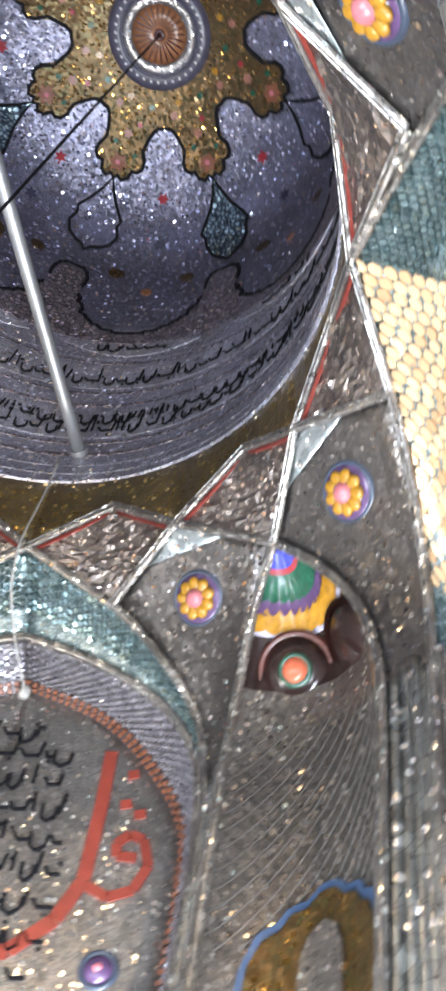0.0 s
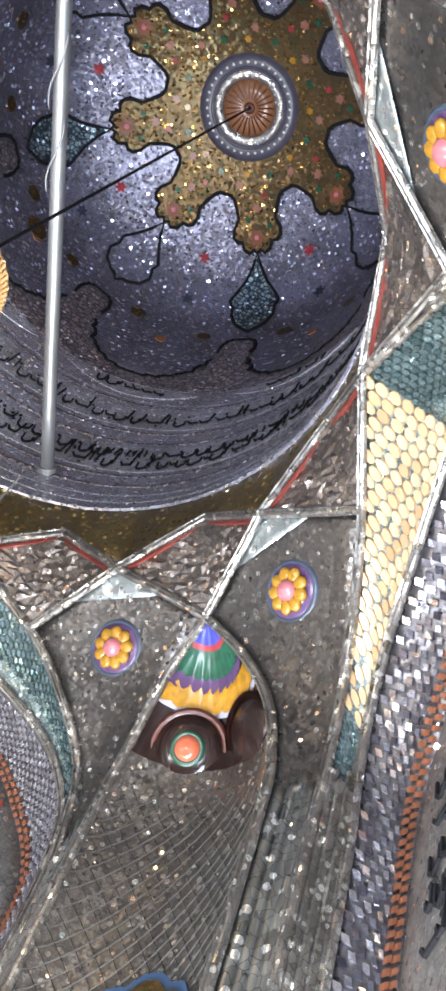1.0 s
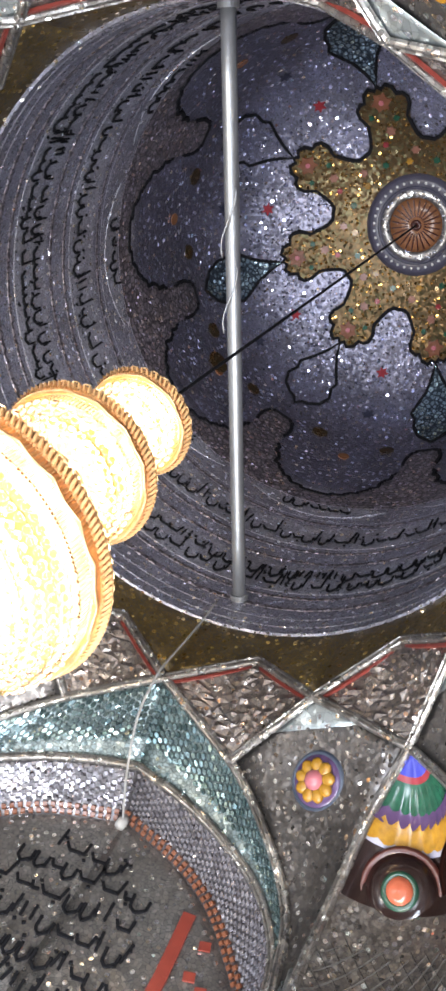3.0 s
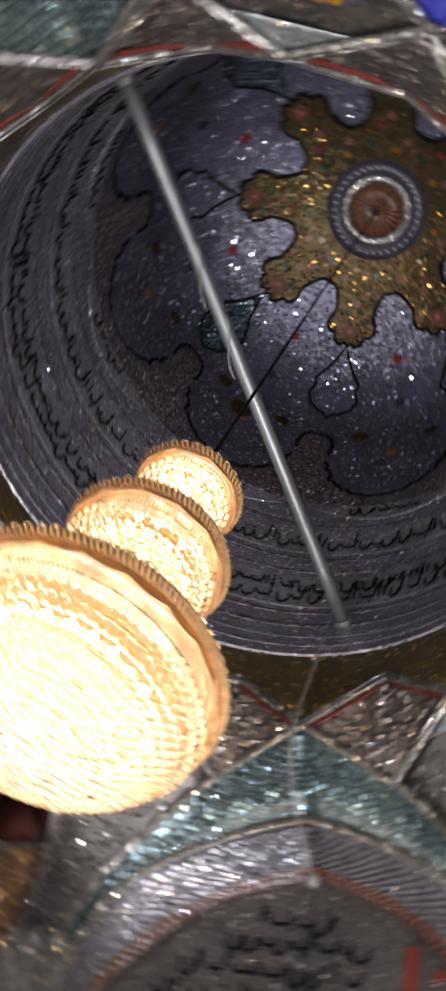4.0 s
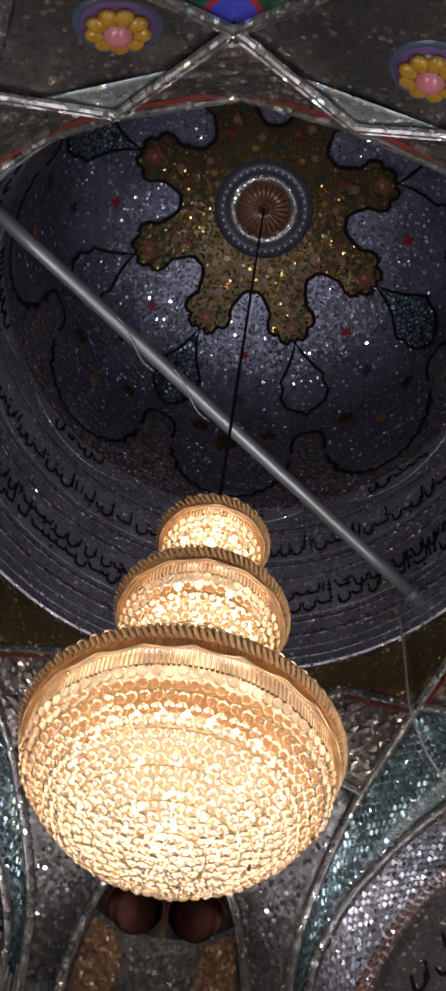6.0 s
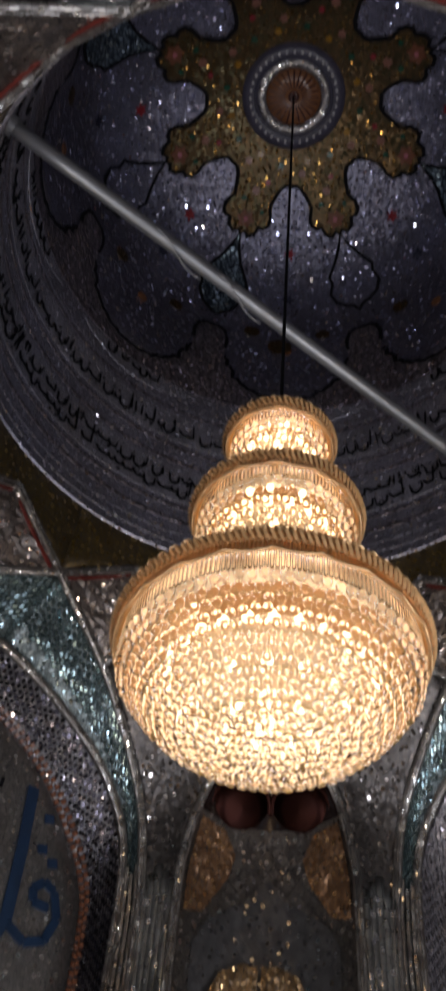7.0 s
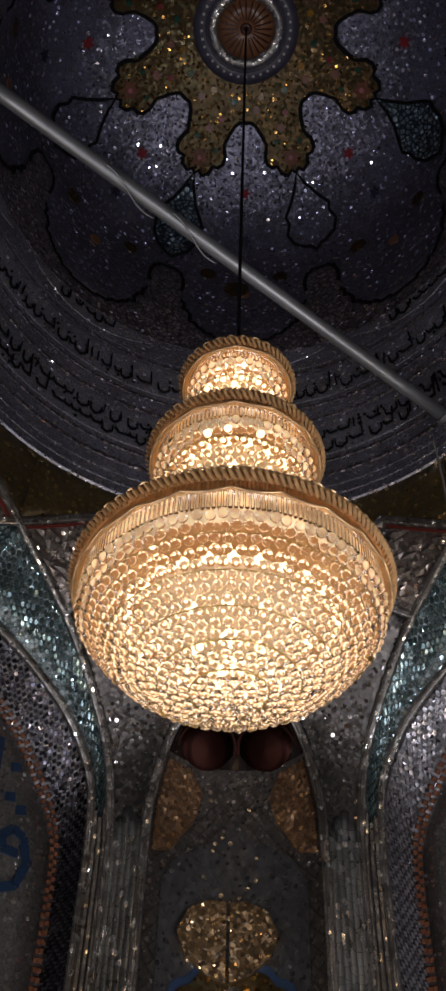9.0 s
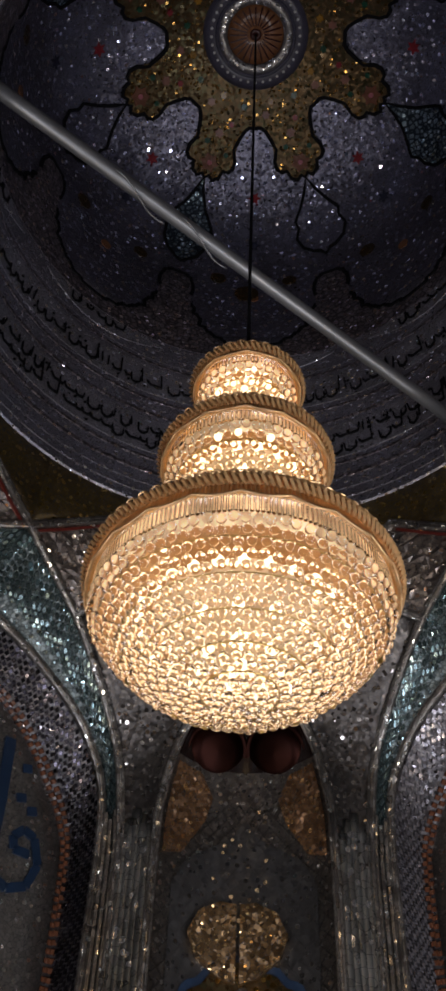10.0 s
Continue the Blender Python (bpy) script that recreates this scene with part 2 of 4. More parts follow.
M_FILLET = paint("crimson_fillet_paint", (0.2, 0.035, 0.025), 0.3)
M_STEEL = paint("steel_tube", (0.36, 0.37, 0.38), 0.42, 0.25, 3, 0.7)
M_BRASS = paint("brass", (0.88, 0.56, 0.28), 0.32, 0.35, 24, 0.6)
M_ROPE = paint("rope_brass", (0.94, 0.56, 0.25), 0.3, 0.4, 30, 0.35)
M_WIRE = paint("wire_brass", (0.6, 0.4, 0.12), 0.3, 0.3, 14, 0.8)
M_FLOOR = paint("floor_stone", (0.35, 0.3, 0.26), 0.3)
M_WALL = paint("wall_stone", (0.3, 0.28, 0.26), 0.5)


def glow(name, colour, strength, scale, stops):
    """Lit lining: bright bulbs at the Voronoi points over a dimmer reflector."""
    m, nt, b = nodes_of(name)
    tc = nt.nodes.new("ShaderNodeTexCoord")
    v = nt.nodes.new("ShaderNodeTexVoronoi")
    v.inputs["Scale"].default_value = scale
    nt.links.new(tc.outputs["Object"], v.inputs["Vector"])
    c = ramp(nt, v.outputs["Distance"], [(p, (g, g * 0.97, g * 0.93)) for p, g in stops])
    mu = nt.nodes.new("ShaderNodeMix")
    mu.data_type, mu.blend_type = "RGBA", "MULTIPLY"
    mu.inputs["Factor"].default_value = 1
    nt.links.new(c, mu.inputs["A"])
    mu.inputs["B"].default_value = (*colour, 1)
    nt.links.new(mu.outputs["Result"], b.inputs["Emission Color"])
    b.inputs["Emission Strength"].default_value = strength
    b.inputs["Base Color"].default_value = (0.35, 0.25, 0.15, 1)
    b.inputs["Roughness"].default_value = 0.35
    return m


def glass(name, colour, rough=0.03):
    m, nt, b = nodes_of(name)
    b.inputs["Base Color"].default_value = (*colour, 1)
    b.inputs["Transmission Weight"].default_value = 1
    b.inputs["Roughness"].default_value = rough
    b.inputs["IOR"].default_value = 1.5
    return m


M_GLOW = glow("lit_inner_bowl", (1.0, 0.71, 0.43), 0.68, 8, [(0.0, 1), (0.3, 0.8), (0.6, 0.5), (0.9, 0.35)])
M_COLLAR = glow("lit_collar", (1.0, 0.75, 0.48), 1.8, 9, [(0.0, 1), (0.3, 0.8), (0.6, 0.35), (0.9, 0.2)])
M_BEAD = glass("crystal", (1.0, 0.95, 0.88), 0.04)
M_BULB = glow("bulb_glow", (1.0, 0.79, 0.53), 5.4, 1, [(0.0, 1), (1.0, 0.8)])

# ---------------------------------------------------------------- mesh helpers


def mesh_ob(name, verts, faces, material, parent=None, label="", smooth=False):
    me = bpy.data.meshes.new(name)
    me.from_pydata([tuple(v) for v in verts], [], faces)
    me.update()
    bm = bmesh.new()
    bm.from_mesh(me)
    bmesh.ops.recalc_face_normals(bm, faces=bm.faces)
    bm.to_mesh(me)
    bm.free()
    if smooth:
        me.polygons.foreach_set("use_smooth", [True] * len(me.polygons))
    me.materials.append(material)
    ob = new(name, me)
    if parent:
        ob.parent = parent
    if label:
        ob["label"] = label
    return ob


def resample(pts, n):
    pts = [Vector(p) for p in pts]
    seg = [(b - a).length for a, b in zip(pts, pts[1:])]
    total, out = sum(seg), []
    for i in range(n):
        d = total * i / (n - 1)
        k = 0
        while k < len(seg) - 1 and d > seg[k]:
            d -= seg[k]
            k += 1
        out.append(pts[k].lerp(pts[k + 1], min(1, d / max(seg[k], 1e-9))))
    return out


def smooth_curve(pts, n):
    """Catmull-Rom through the points, evenly resampled."""
    p = [Vector(q) for q in pts]
    p = [p[0] * 2 - p[1]] + p + [p[-1] * 2 - p[-2]]
    out = []
    for i in range(1, len(p) - 2):
        for k in range(8):
            t = k / 8
            out.append(0.5 * (2 * p[i] + (p[i + 1] - p[i - 1]) * t + (2 * p[i - 1] - 5 * p[i] + 4 * p[i + 1] - p[i + 2]) * t * t
                              + (3 * p[i] - p[i - 1] - 3 * p[i + 1] + p[i + 2]) * t ** 3))
    out.append(p[-2])
    return resample(out, n)


def outward(v):
    w = Vector((v.x, v.y, 0))
    return w.normalized() if w.length > 1e-6 else Vector((0, 0, 1))


def loft_data(a, b, cross=6, sag=0.0, thick=0.05):
    """Sheet between two rows of points, bulging outward by sag, with thickness to the outside."""
    n = len(a)
    front = []
    for i in range(n):
        for j in range(cross + 1):
            s = j / cross
            v = a[i].lerp(b[i], s)
            front.append(v + outward(v) * sag * 4 * s * (1 - s))
    back = [v + outward(v) * thick + Vector((0, 0, thick * 0.5)) for v in front]
    verts, faces, N, c = front + back, [], len(front), cross + 1
    for i in range(n - 1):
        for j in range(cross):
            q = (i * c + j, i * c + j + 1, (i + 1) * c + j + 1, (i + 1) * c + j)
            faces.append(q)
            faces.append(tuple(N + k for k in reversed(q)))
    edge = [i * c for i in range(n)]
    for row in (edge, [e + cross for e in edge], list(range(c)), list(range((n - 1) * c, n * c))):
        for p, q in zip(row, row[1:]):
            faces.append((p, q, q + N, p + N))
    return verts, faces


def loft(name, a, b, material, parent=None, cross=6, sag=0.0, thick=0.05, label="", smooth=True):
    v, f = loft_data(a, b, cross, sag, thick)
    return mesh_ob(name, v, f, material, parent, label, smooth)


def sweep(name, pts, profile, material, parent=None, label="", closed=False, smooth=False, up=None):
    """Carry a closed profile [(side, up)] along the points; up points towards the middle axis of the hall unless given."""
    verts, faces, m, n = [], [], len(profile), len(pts)
    for i, p in enumerate(pts):
        a, b = (pts[(i - 1) % n], pts[(i + 1) % n]) if closed else (pts[max(i - 1, 0)], pts[min(i + 1, n - 1)])
        t = (b - a).normalized()
        u = up(p) if up else -outward(p) + Vector((0, 0, -0.4))
        u = (u - t * u.dot(t)).normalized()
        s = t.cross(u)
        verts += [p + s * x + u * y for x, y in profile]
    for i in range(n if closed else n - 1):
        k = (i + 1) % n
        for j in range(m):
            l = (j + 1) % m
            faces.append((i * m + j, i * m + l, k * m + l, k * m + j))
    if not closed:
        faces += [tuple(range(m)), tuple(range((n - 1) * m, n * m))]
    return mesh_ob(name, verts, faces, material, parent, label, smooth)


def revolve(name, prof, material, parent=None, seg=96, label="", smooth=True, a0=0, a1=360):
    """Turn the profile [(r, z)] about the z axis."""
    full = abs(a1 - a0 - 360) < 1e-6
    n = seg if full else seg + 1
    verts, faces, m = [], [], len(prof)
    for i in range(n):
        verts += [polar(r, a0 + (a1 - a0) * i / seg, z) for r, z in prof]
    for i in range(seg):
        k = (i + 1) % n
        for j in range(m - 1):
            faces.append((i * m + j, i * m + j + 1, k * m + j + 1, k * m + j))
    return mesh_ob(name, verts, faces, material, parent, label, smooth)


def disc_rod(r, n=8):
    return [(r * math.cos(2 * math.pi * k / n), r * math.sin(2 * math.pi * k / n)) for k in range(n)]


RIB = [(-0.03, 0.0), (-0.03, 0.016), (-0.024, 0.03), (-0.012, 0.034), (-0.006, 0.02), (0.006, 0.02), (0.012, 0.034), (0.024, 0.03), (0.03, 0.016), (0.03, 0.0)]


def empty(name, label, category, group="", kind=""):
    return tagged(new(name), label, category, group, kind)


# ---------------------------------------------------------------- structure
floor = revolve("floor", [(0.0, 0.0), (4.2, 0.0), (4.2, -0.1), (0, -0.1)], M_FLOOR, seg=48)
tagged(floor, "pale polished stone floor of the shrine hall", "floor", kind="structure")
shell = revolve("wall_outer", [(3.9, 0.0), (3.9, 12.3), (0.0, 12.4), (0, 12.6), (4.1, 12.5), (4.1, 0.0)], M_WALL, seg=24, smooth=False)
tagged(shell, "plain outer masonry shell behind the mirror work", "wall", kind="structure")

PROFILE = [(2.05, 6.75), (2.06, 7.0), (2.08, 7.6), (2.1, 8.4), (2.13, 9.2), (2.14, 9.8), (2.12, 10.3), (2.08, 10.7),
           (1.93, 11.05), (1.7, 11.29), (1.4, 11.49), (1.05, 11.66), (0.7, 11.79), (0.35, 11.88), (0.0, 11.92)]
PROFILE_S = [Vector((r, 0, z)) for r, z in PROFILE]
PROFILE_S = smooth_curve(PROFILE_S, 160)


def dome_at_z(z):
    for a, b in zip(PROFILE_S, PROFILE_S[1:]):
        if b.z >= z:
            return a.lerp(b, (z - a.z) / max(b.z - a.z, 1e-9)).x
    return 0.0


def dome_at_r(r):
    """Height of the upper shell at radius r."""
    for a, b in zip(PROFILE_S[90:], PROFILE_S[91:]):
        if b.x <= r:
            return a.lerp(b, (a.x - r) / max(a.x - b.x, 1e-9)).z
    return PROFILE_S[-1].z


dome = revolve("ceiling_dome", [(v.x, v.z) for v in PROFILE_S[::3] if v.z > 9.45] + [(0, 11.92), (0, 12.05), (2.3, 11.6), (2.3, 9.5)], M_DOME, seg=120)
tagged(dome, "silvery blue mirror mosaic dome with painted ornament", "dome", kind="structure")
drum = revolve("wall_drum", [(v.x, v.z) for v in PROFILE_S[::3] if v.z < 9.55] + [(2.3, 9.5), (2.3, 6.75), (2.05, 6.75)], M_DRUM, seg=120)
tagged(drum, "mirror mosaic drum with bands of dark lettering", "drum", kind="structure")



def bend(az):
    """The vault over the entrance niche was set out a few degrees off the true axis."""
    d = abs((az - 180 + 180) % 360 - 180)
    t = min(1, max(0, (45 - d) / 28))
    return az + 4.2 * t * t * (3 - 2 * t)


LOW = lambda az: polar(2.13, bend(az), 6.1)
HIGH = lambda az: polar(2.1, bend(az), 6.48)
X = lambda az: polar(2.46, bend(az), 5.84)
RING = lambda az: polar(2.06, az, 6.76)

for k in range(12):
    az = 30 * k
    # gilded spandrel between the ring and the zigzag of ribs
    a = [RING(az + d) for d in (-15, -10, -5, 0, 5, 10, 15)]
    b = [LOW(az - 15).lerp(HIGH(az), t) for t in (0, 1 / 3, 2 / 3)] + [HIGH(az).lerp(LOW(az + 15), t) for t in (0, 1 / 3, 2 / 3, 1)]
    tagged(loft("spandrel", a, b, M_GOLD, cross=4), "gilded mosaic spandrel below the drum ring", "spandrel", "spandrels", "structure")
    # kite of mirror relief
    a = resample([HIGH(az), LOW(az + 15)], 7)
    b = resample([LOW(az - 15), X(az)], 7)
    n = 10
    grid = [[HIGH(az).lerp(LOW(az + 15), i / n).lerp(LOW(az - 15).lerp(X(az), i / n), j / n) for j in range(n + 1)] for i in range(n + 1)]
    grid = [[p + outward(p) * 0.24 * i / n * (1 - i / n) * 4 * j / n * (1 - j / n) for j, p in enumerate(row)] for i, row in enumerate(grid)]
    for i in range(1, n):
        for j in range(1, n):
            grid[i][j] = grid[i][j] + (grid[i + 1][j] - grid[i - 1][j]) * random.uniform(-0.2, 0.2) + (grid[i][j + 1] - grid[i][j - 1]) * random.uniform(-0.2, 0.2)
    verts, faces = [p for row in grid for p in row], []
    for i in range(n):
        for j in range(n):
            c = [i * (n + 1) + j, i * (n + 1) + j + 1, (i + 1) * (n + 1) + j + 1, (i + 1) * (n + 1) + j]
            m = sum((verts[k] for k in c), Vector()) / 4
            t = verts[c[2]] - verts[c[0]]
            verts.append(m - outward(m) * random.uniform(-0.012, 0.024) + t * random.uniform(-0.2, 0.2))
            faces += [(c[k], c[(k + 1) % 4], len(verts) - 1) for k in range(4)]
    tagged(mesh_ob("kite_panel", verts, faces, M_KITE), "kite-shaped panel of faceted mirror relief", "panel", "kite panels", "structure")


def rib(points, label="pale mirror-clad rib moulding"):
    return tagged(sweep("rib", points, RIB, M_RIB), label, "rib", "vault ribs", "structure")


for k in range(12):
    az = 30 * k
    rib(resample([LOW(az - 15), HIGH(az)], 6))
    rib(resample([HIGH(az), LOW(az + 15)], 6))
    rib(resample([LOW(az - 15), X(az)], 6))
    rib(resample([LOW(az + 15), X(az)], 6))

# narrow niche edge, from the crossing over the niche down its pier (az offsets from the niche axis)
NICHE = [(0, 2.46, 5.84), (6.2, 2.62, 5.53), (9.6, 2.76, 5.22), (11.3, 2.83, 4.85), (11.8, 2.85, 4.4), (11.7, 2.85, 2.5), (11.7, 2.85, 0.0)]


def arch_point(mid, side, u, d, z):
    """Point of the wide arch whose axis is at azimuth mid: u along the wall, d from the middle of the hall."""
    a = radians(mid)
    out, along = Vector((math.sin(a), math.cos(a), 0)), Vector((math.cos(a), -math.sin(a), 0))
    return out * d + along * u * side + Vector((0, 0, z))


EDGE_1 = [(0, 2.13, 6.1), (0.64, 2.38, 5.84), (1.05, 2.52, 5.5), (1.33, 2.6, 5.12), (1.43, 2.62, 4.7), (1.46, 2.62, 4.3), (1.46, 2.62, 2.5), (1.46, 2.62, 0.0)]
EDGE_2 = [(0, 2.66, 5.76), (0.3, 2.68, 5.69), (0.63, 2.7, 5.57), (1.0, 2.72, 5.36), (1.22, 2.74, 5.14), (1.35, 2.76, 4.9), (1.4, 2.78, 4.6), (1.42, 2.8, 4.2), (1.42, 2.8, 2.5), (1.42, 2.8, 0.0)]
EDGE_3 = [(0, 3.05, 5.6), (0.5, 3.05, 5.42), (0.8, 3.05, 5.22), (1.02, 3.05, 4.98), (1.22, 3.05, 4.7), (1.3, 3.05, 4.3), (1.3, 3.05, 2.5), (1.3, 3.05, 0.0)]


# bands of the painted niche head, top down: height, material, name
HEAD = [(5.83, P_BLUE, "cap_band"), (5.73, P_CRIMSON, "crimson_line"), (5.705, P_GREEN, "green_band"), (5.6, P_PURPLE, "purple_band"), (5.56, P_YELLOW, "yellow_band"),
        (5.46, P_LILAC, "pale_line"), (5.43, P_SMOKE, "dark_band"), (5.14, M_NICHE, "lattice_wall"), (2.6, M_WALL, "lower_wall"), (0.0, None, "")]


def niche_arc(sides, nic, z, n=48):
    ends = []
    for e in sides:
        k = next((i for i in range(len(e) - 1) if e[i + 1].z <= z), len(e) - 2)
        ends.append(e[k].lerp(e[k + 1], min(1, max(0, (e[k].z - z) / max(e[k].z - e[k + 1].z, 1e-6)))))
    half = (ends[0] - ends[1]).length / 2
    out = polar(1, nic, 0)
    bulge = min(0.3, half * 0.75)
    return [ends[0].lerp(ends[1], j / n) + out * bulge * math.sin(math.pi * j / n) ** 0.7 for j in range(n + 1)]


def niche_point(sides, nic, f, z, off=0.0):
    """Point of the niche wall at the fraction f of its width."""
    arc = niche_arc(sides, nic, z)
    x = min(max(f, 0), 1) * 48
    k = min(int(x), 47)
    return arc[k].lerp(arc[k + 1], x - k) - polar(off, nic, 0)


def build_niche(nic, sides):
    niche = empty("wall_niche", "narrow niche with painted half-dome head and mirror lattice back", "niche", "niches", "structure")
    for (z0, mat, name), (z1, _, _) in zip(HEAD, HEAD[1:]):
        rows = max(2, int((z0 - z1) / 0.06)) if z0 > 3 else 4
        zs = [z0 + (z1 - z0) * i / rows for i in range(rows + 1)]
        grid = [niche_arc(sides, nic, z) for z in zs]
        if name in ("green_band", "purple_band", "yellow_band"):          # petalled lower edge
            grid[-1] = [p - Vector((0, 0, (0.06 if name == "purple_band" else 0.03) * abs(math.sin(j * math.pi / 5)))) - polar(0.004, nic, 0) for j, p in enumerate(grid[-1])]
        verts = [p for row in grid for p in row]
        verts += [p + polar(0.05, nic, 0.02) for p in verts]
        N, c = len(verts) // 2, 49
        faces = []
        for i in range(rows):
            for j in range(c - 1):
                q = (i * c + j, i * c + j + 1, (i + 1) * c + j + 1, (i + 1) * c + j)
                faces += [q, tuple(N + k for k in q)]
        mesh_ob(name, verts, faces, mat, niche, smooth=True)
    # two dark lobes with enamel buttons
    for f in (0.25, 0.75):
        c0 = niche_point(sides, nic, f, 5.24)
        bright = nic and f > 0.5
        run = niche_point(sides, nic, f + 0.12, 5.2) - niche_point(sides, nic, f - 0.12, 5.2)
        face = Vector((-run.y, run.x, 0)).normalized()
        face = face if face.dot(polar(-1, nic, 0)) > 0 else -face
        c0 = c0 + face * 0.03
        tilt = Matrix.Translation(c0) @ look((0, 0, 0), face + Vector((0, 0, -0.7))).to_3x3().to_4x4() @ Matrix.Scale(1.2, 4)
        parts = [("lobe", [(0, 0.03), (0.1, 0.024), (0.17, 0.005), (0.19, -0.05)], P_SMOKE if nic else P_LOBE),
                 ("lobe_rim", [(0.17, 0.0), (0.187, 0.014), (0.205, 0.0), (0.2, -0.06)], P_MAROON if bright else P_LOBE)]
        if bright:
            parts.append(("button_ring", [(0.06, 0.028), (0.075, 0.036), (0.088, 0.026), (0.095, 0.01)], P_MOSS))
        if bright:
            parts.append(("button", [(0, 0.055), (0.035, 0.05), (0.058, 0.04), (0.068, 0.02)], P_ORANGE if bright else P_SMOKE))
        for name, prof, mat in parts:
            ob = revolve(name, [(r, z) for r, z in prof], mat, niche, 24)
            ob.matrix_world = tilt @ pose(0, 0, 0, 180, 0, 0)
    # lattice strips over the back
    verts, faces = [], []
    for k in range(-6, 24):
        for d in (1, -1):
            pts = []
            for j in range(25):
                f = j / 24
                z = 3.2 + k * 0.11 + d * (f - 0.5) * 1.5
                if 3.6 < z < 4.93:
                    pts.append(niche_point(sides, nic, f, z, 0.006))
            for p, q in zip(pts, pts[1:]):
                i = len(verts)
                w = Vector((0, 0, 0.004))
                o = polar(-0.006, nic, 0)
                verts += [p - w, p + w, p + o, q - w, q + w, q + o]
                faces += [(i, i + 3, i + 5, i + 2), (i + 1, i + 2, i + 5, i + 4)]
    strips = mesh_ob("lattice_strips", verts, faces, P_GREY, niche)
    strips["kind"] = "stuff"
    # gilded side pieces, smoked pointed panel, fan and gilded arch
    def plate(name, pts, mat, off=0.02, label=""):
        pts = [(v.x, v.y) for v in resample([Vector((f, z, 0)) for f, z in pts + [pts[0]]], 72)[:-1]]
        n, rings = len(pts), 8
        cf = (sum(p[0] for p in pts) / n, sum(p[1] for p in pts) / n)
        verts = [niche_point(sides, nic, *cf, off)]
        for k in range(1, rings + 1):
            t = k / rings
            verts += [niche_point(sides, nic, cf[0] + (f - cf[0]) * t, cf[1] + (z - cf[1]) * t, off) for f, z in pts]
        verts += [niche_point(sides, nic, f, z, -0.005) for f, z in pts]
        faces = [(0, 1 + i, 1 + (i + 1) % n) for i in range(n)]
        for k in range(rings):
            faces += [(1 + k * n + i, 1 + k * n + (i + 1) % n, 1 + (k + 1) * n + (i + 1) % n, 1 + (k + 1) * n + i) for i in range(n)]
        return mesh_ob(name, verts, faces, mat, niche, label)
    for m in (0, 1):
        g = lambda f: f if m == 0 else 1 - f
        if nic == 0 or m == 0:
            plate("gilt_side", [(g(f), z) for f, z in ((((0.02, 5.12), (0.12, 5.06), (0.17, 4.86), (0.1, 4.52), (0.02, 4.46)) if nic else ((0.04, 5.1), (0.2, 5.08), (0.29, 4.93), (0.26, 4.76), (0.14, 4.5), (0.04, 4.46))))], M_FAN if nic else M_BRONZE, 0.012)
        if nic == 0:
            plate("fan", [(g(f) + 0.03, z) for f, z in ((0.49, 4.2), (0.4, 4.21), (0.29, 4.14), (0.23, 3.99), (0.28, 3.85), (0.4, 3.75), (0.49, 3.72))], M_FAN, 0.06,
                  "gilded fan half of mirror chips")
    if nic == 0:
        point = [(0.1, 3.6), (0.1, 4.3), (0.17, 4.46), (0.3, 4.58), (0.42, 4.66), (0.5, 4.8)]
        plate("smoked_panel", point + [(1 - f, z) for f, z in reversed(point[:-1])], M_DARKWALL, 0.01, "smoked mirror panel with a pointed head")
    ARCH = [(0.15, 2.9), (0.15, 3.33), (0.17, 3.55), (0.22, 3.67), (0.28, 3.7), (0.33, 3.78), (0.4, 3.79), (0.45, 3.85), (0.5, 3.86)]
    full = ARCH + [(1 - f, z) for f, z in reversed(ARCH[:-1])]
    plate("blue_edge", [(0.5 + (f - 0.5) * 1.1, z + 0.045 * (z > 3.55)) for f, z in full], P_TURQ2, 0.02, "dark blue painted edge")
    plate("gilt_arch", full, M_MEDAL, 0.03, "gilded scalloped arch piece")
    plate("grey_field", [(0.38, 2.9), (0.38, 3.4), (0.39, 3.56), (0.43, 3.66), (0.5, 3.71), (0.57, 3.66), (0.61, 3.56), (0.62, 3.4), (0.62, 2.9)], M_NICHE, 0.045)


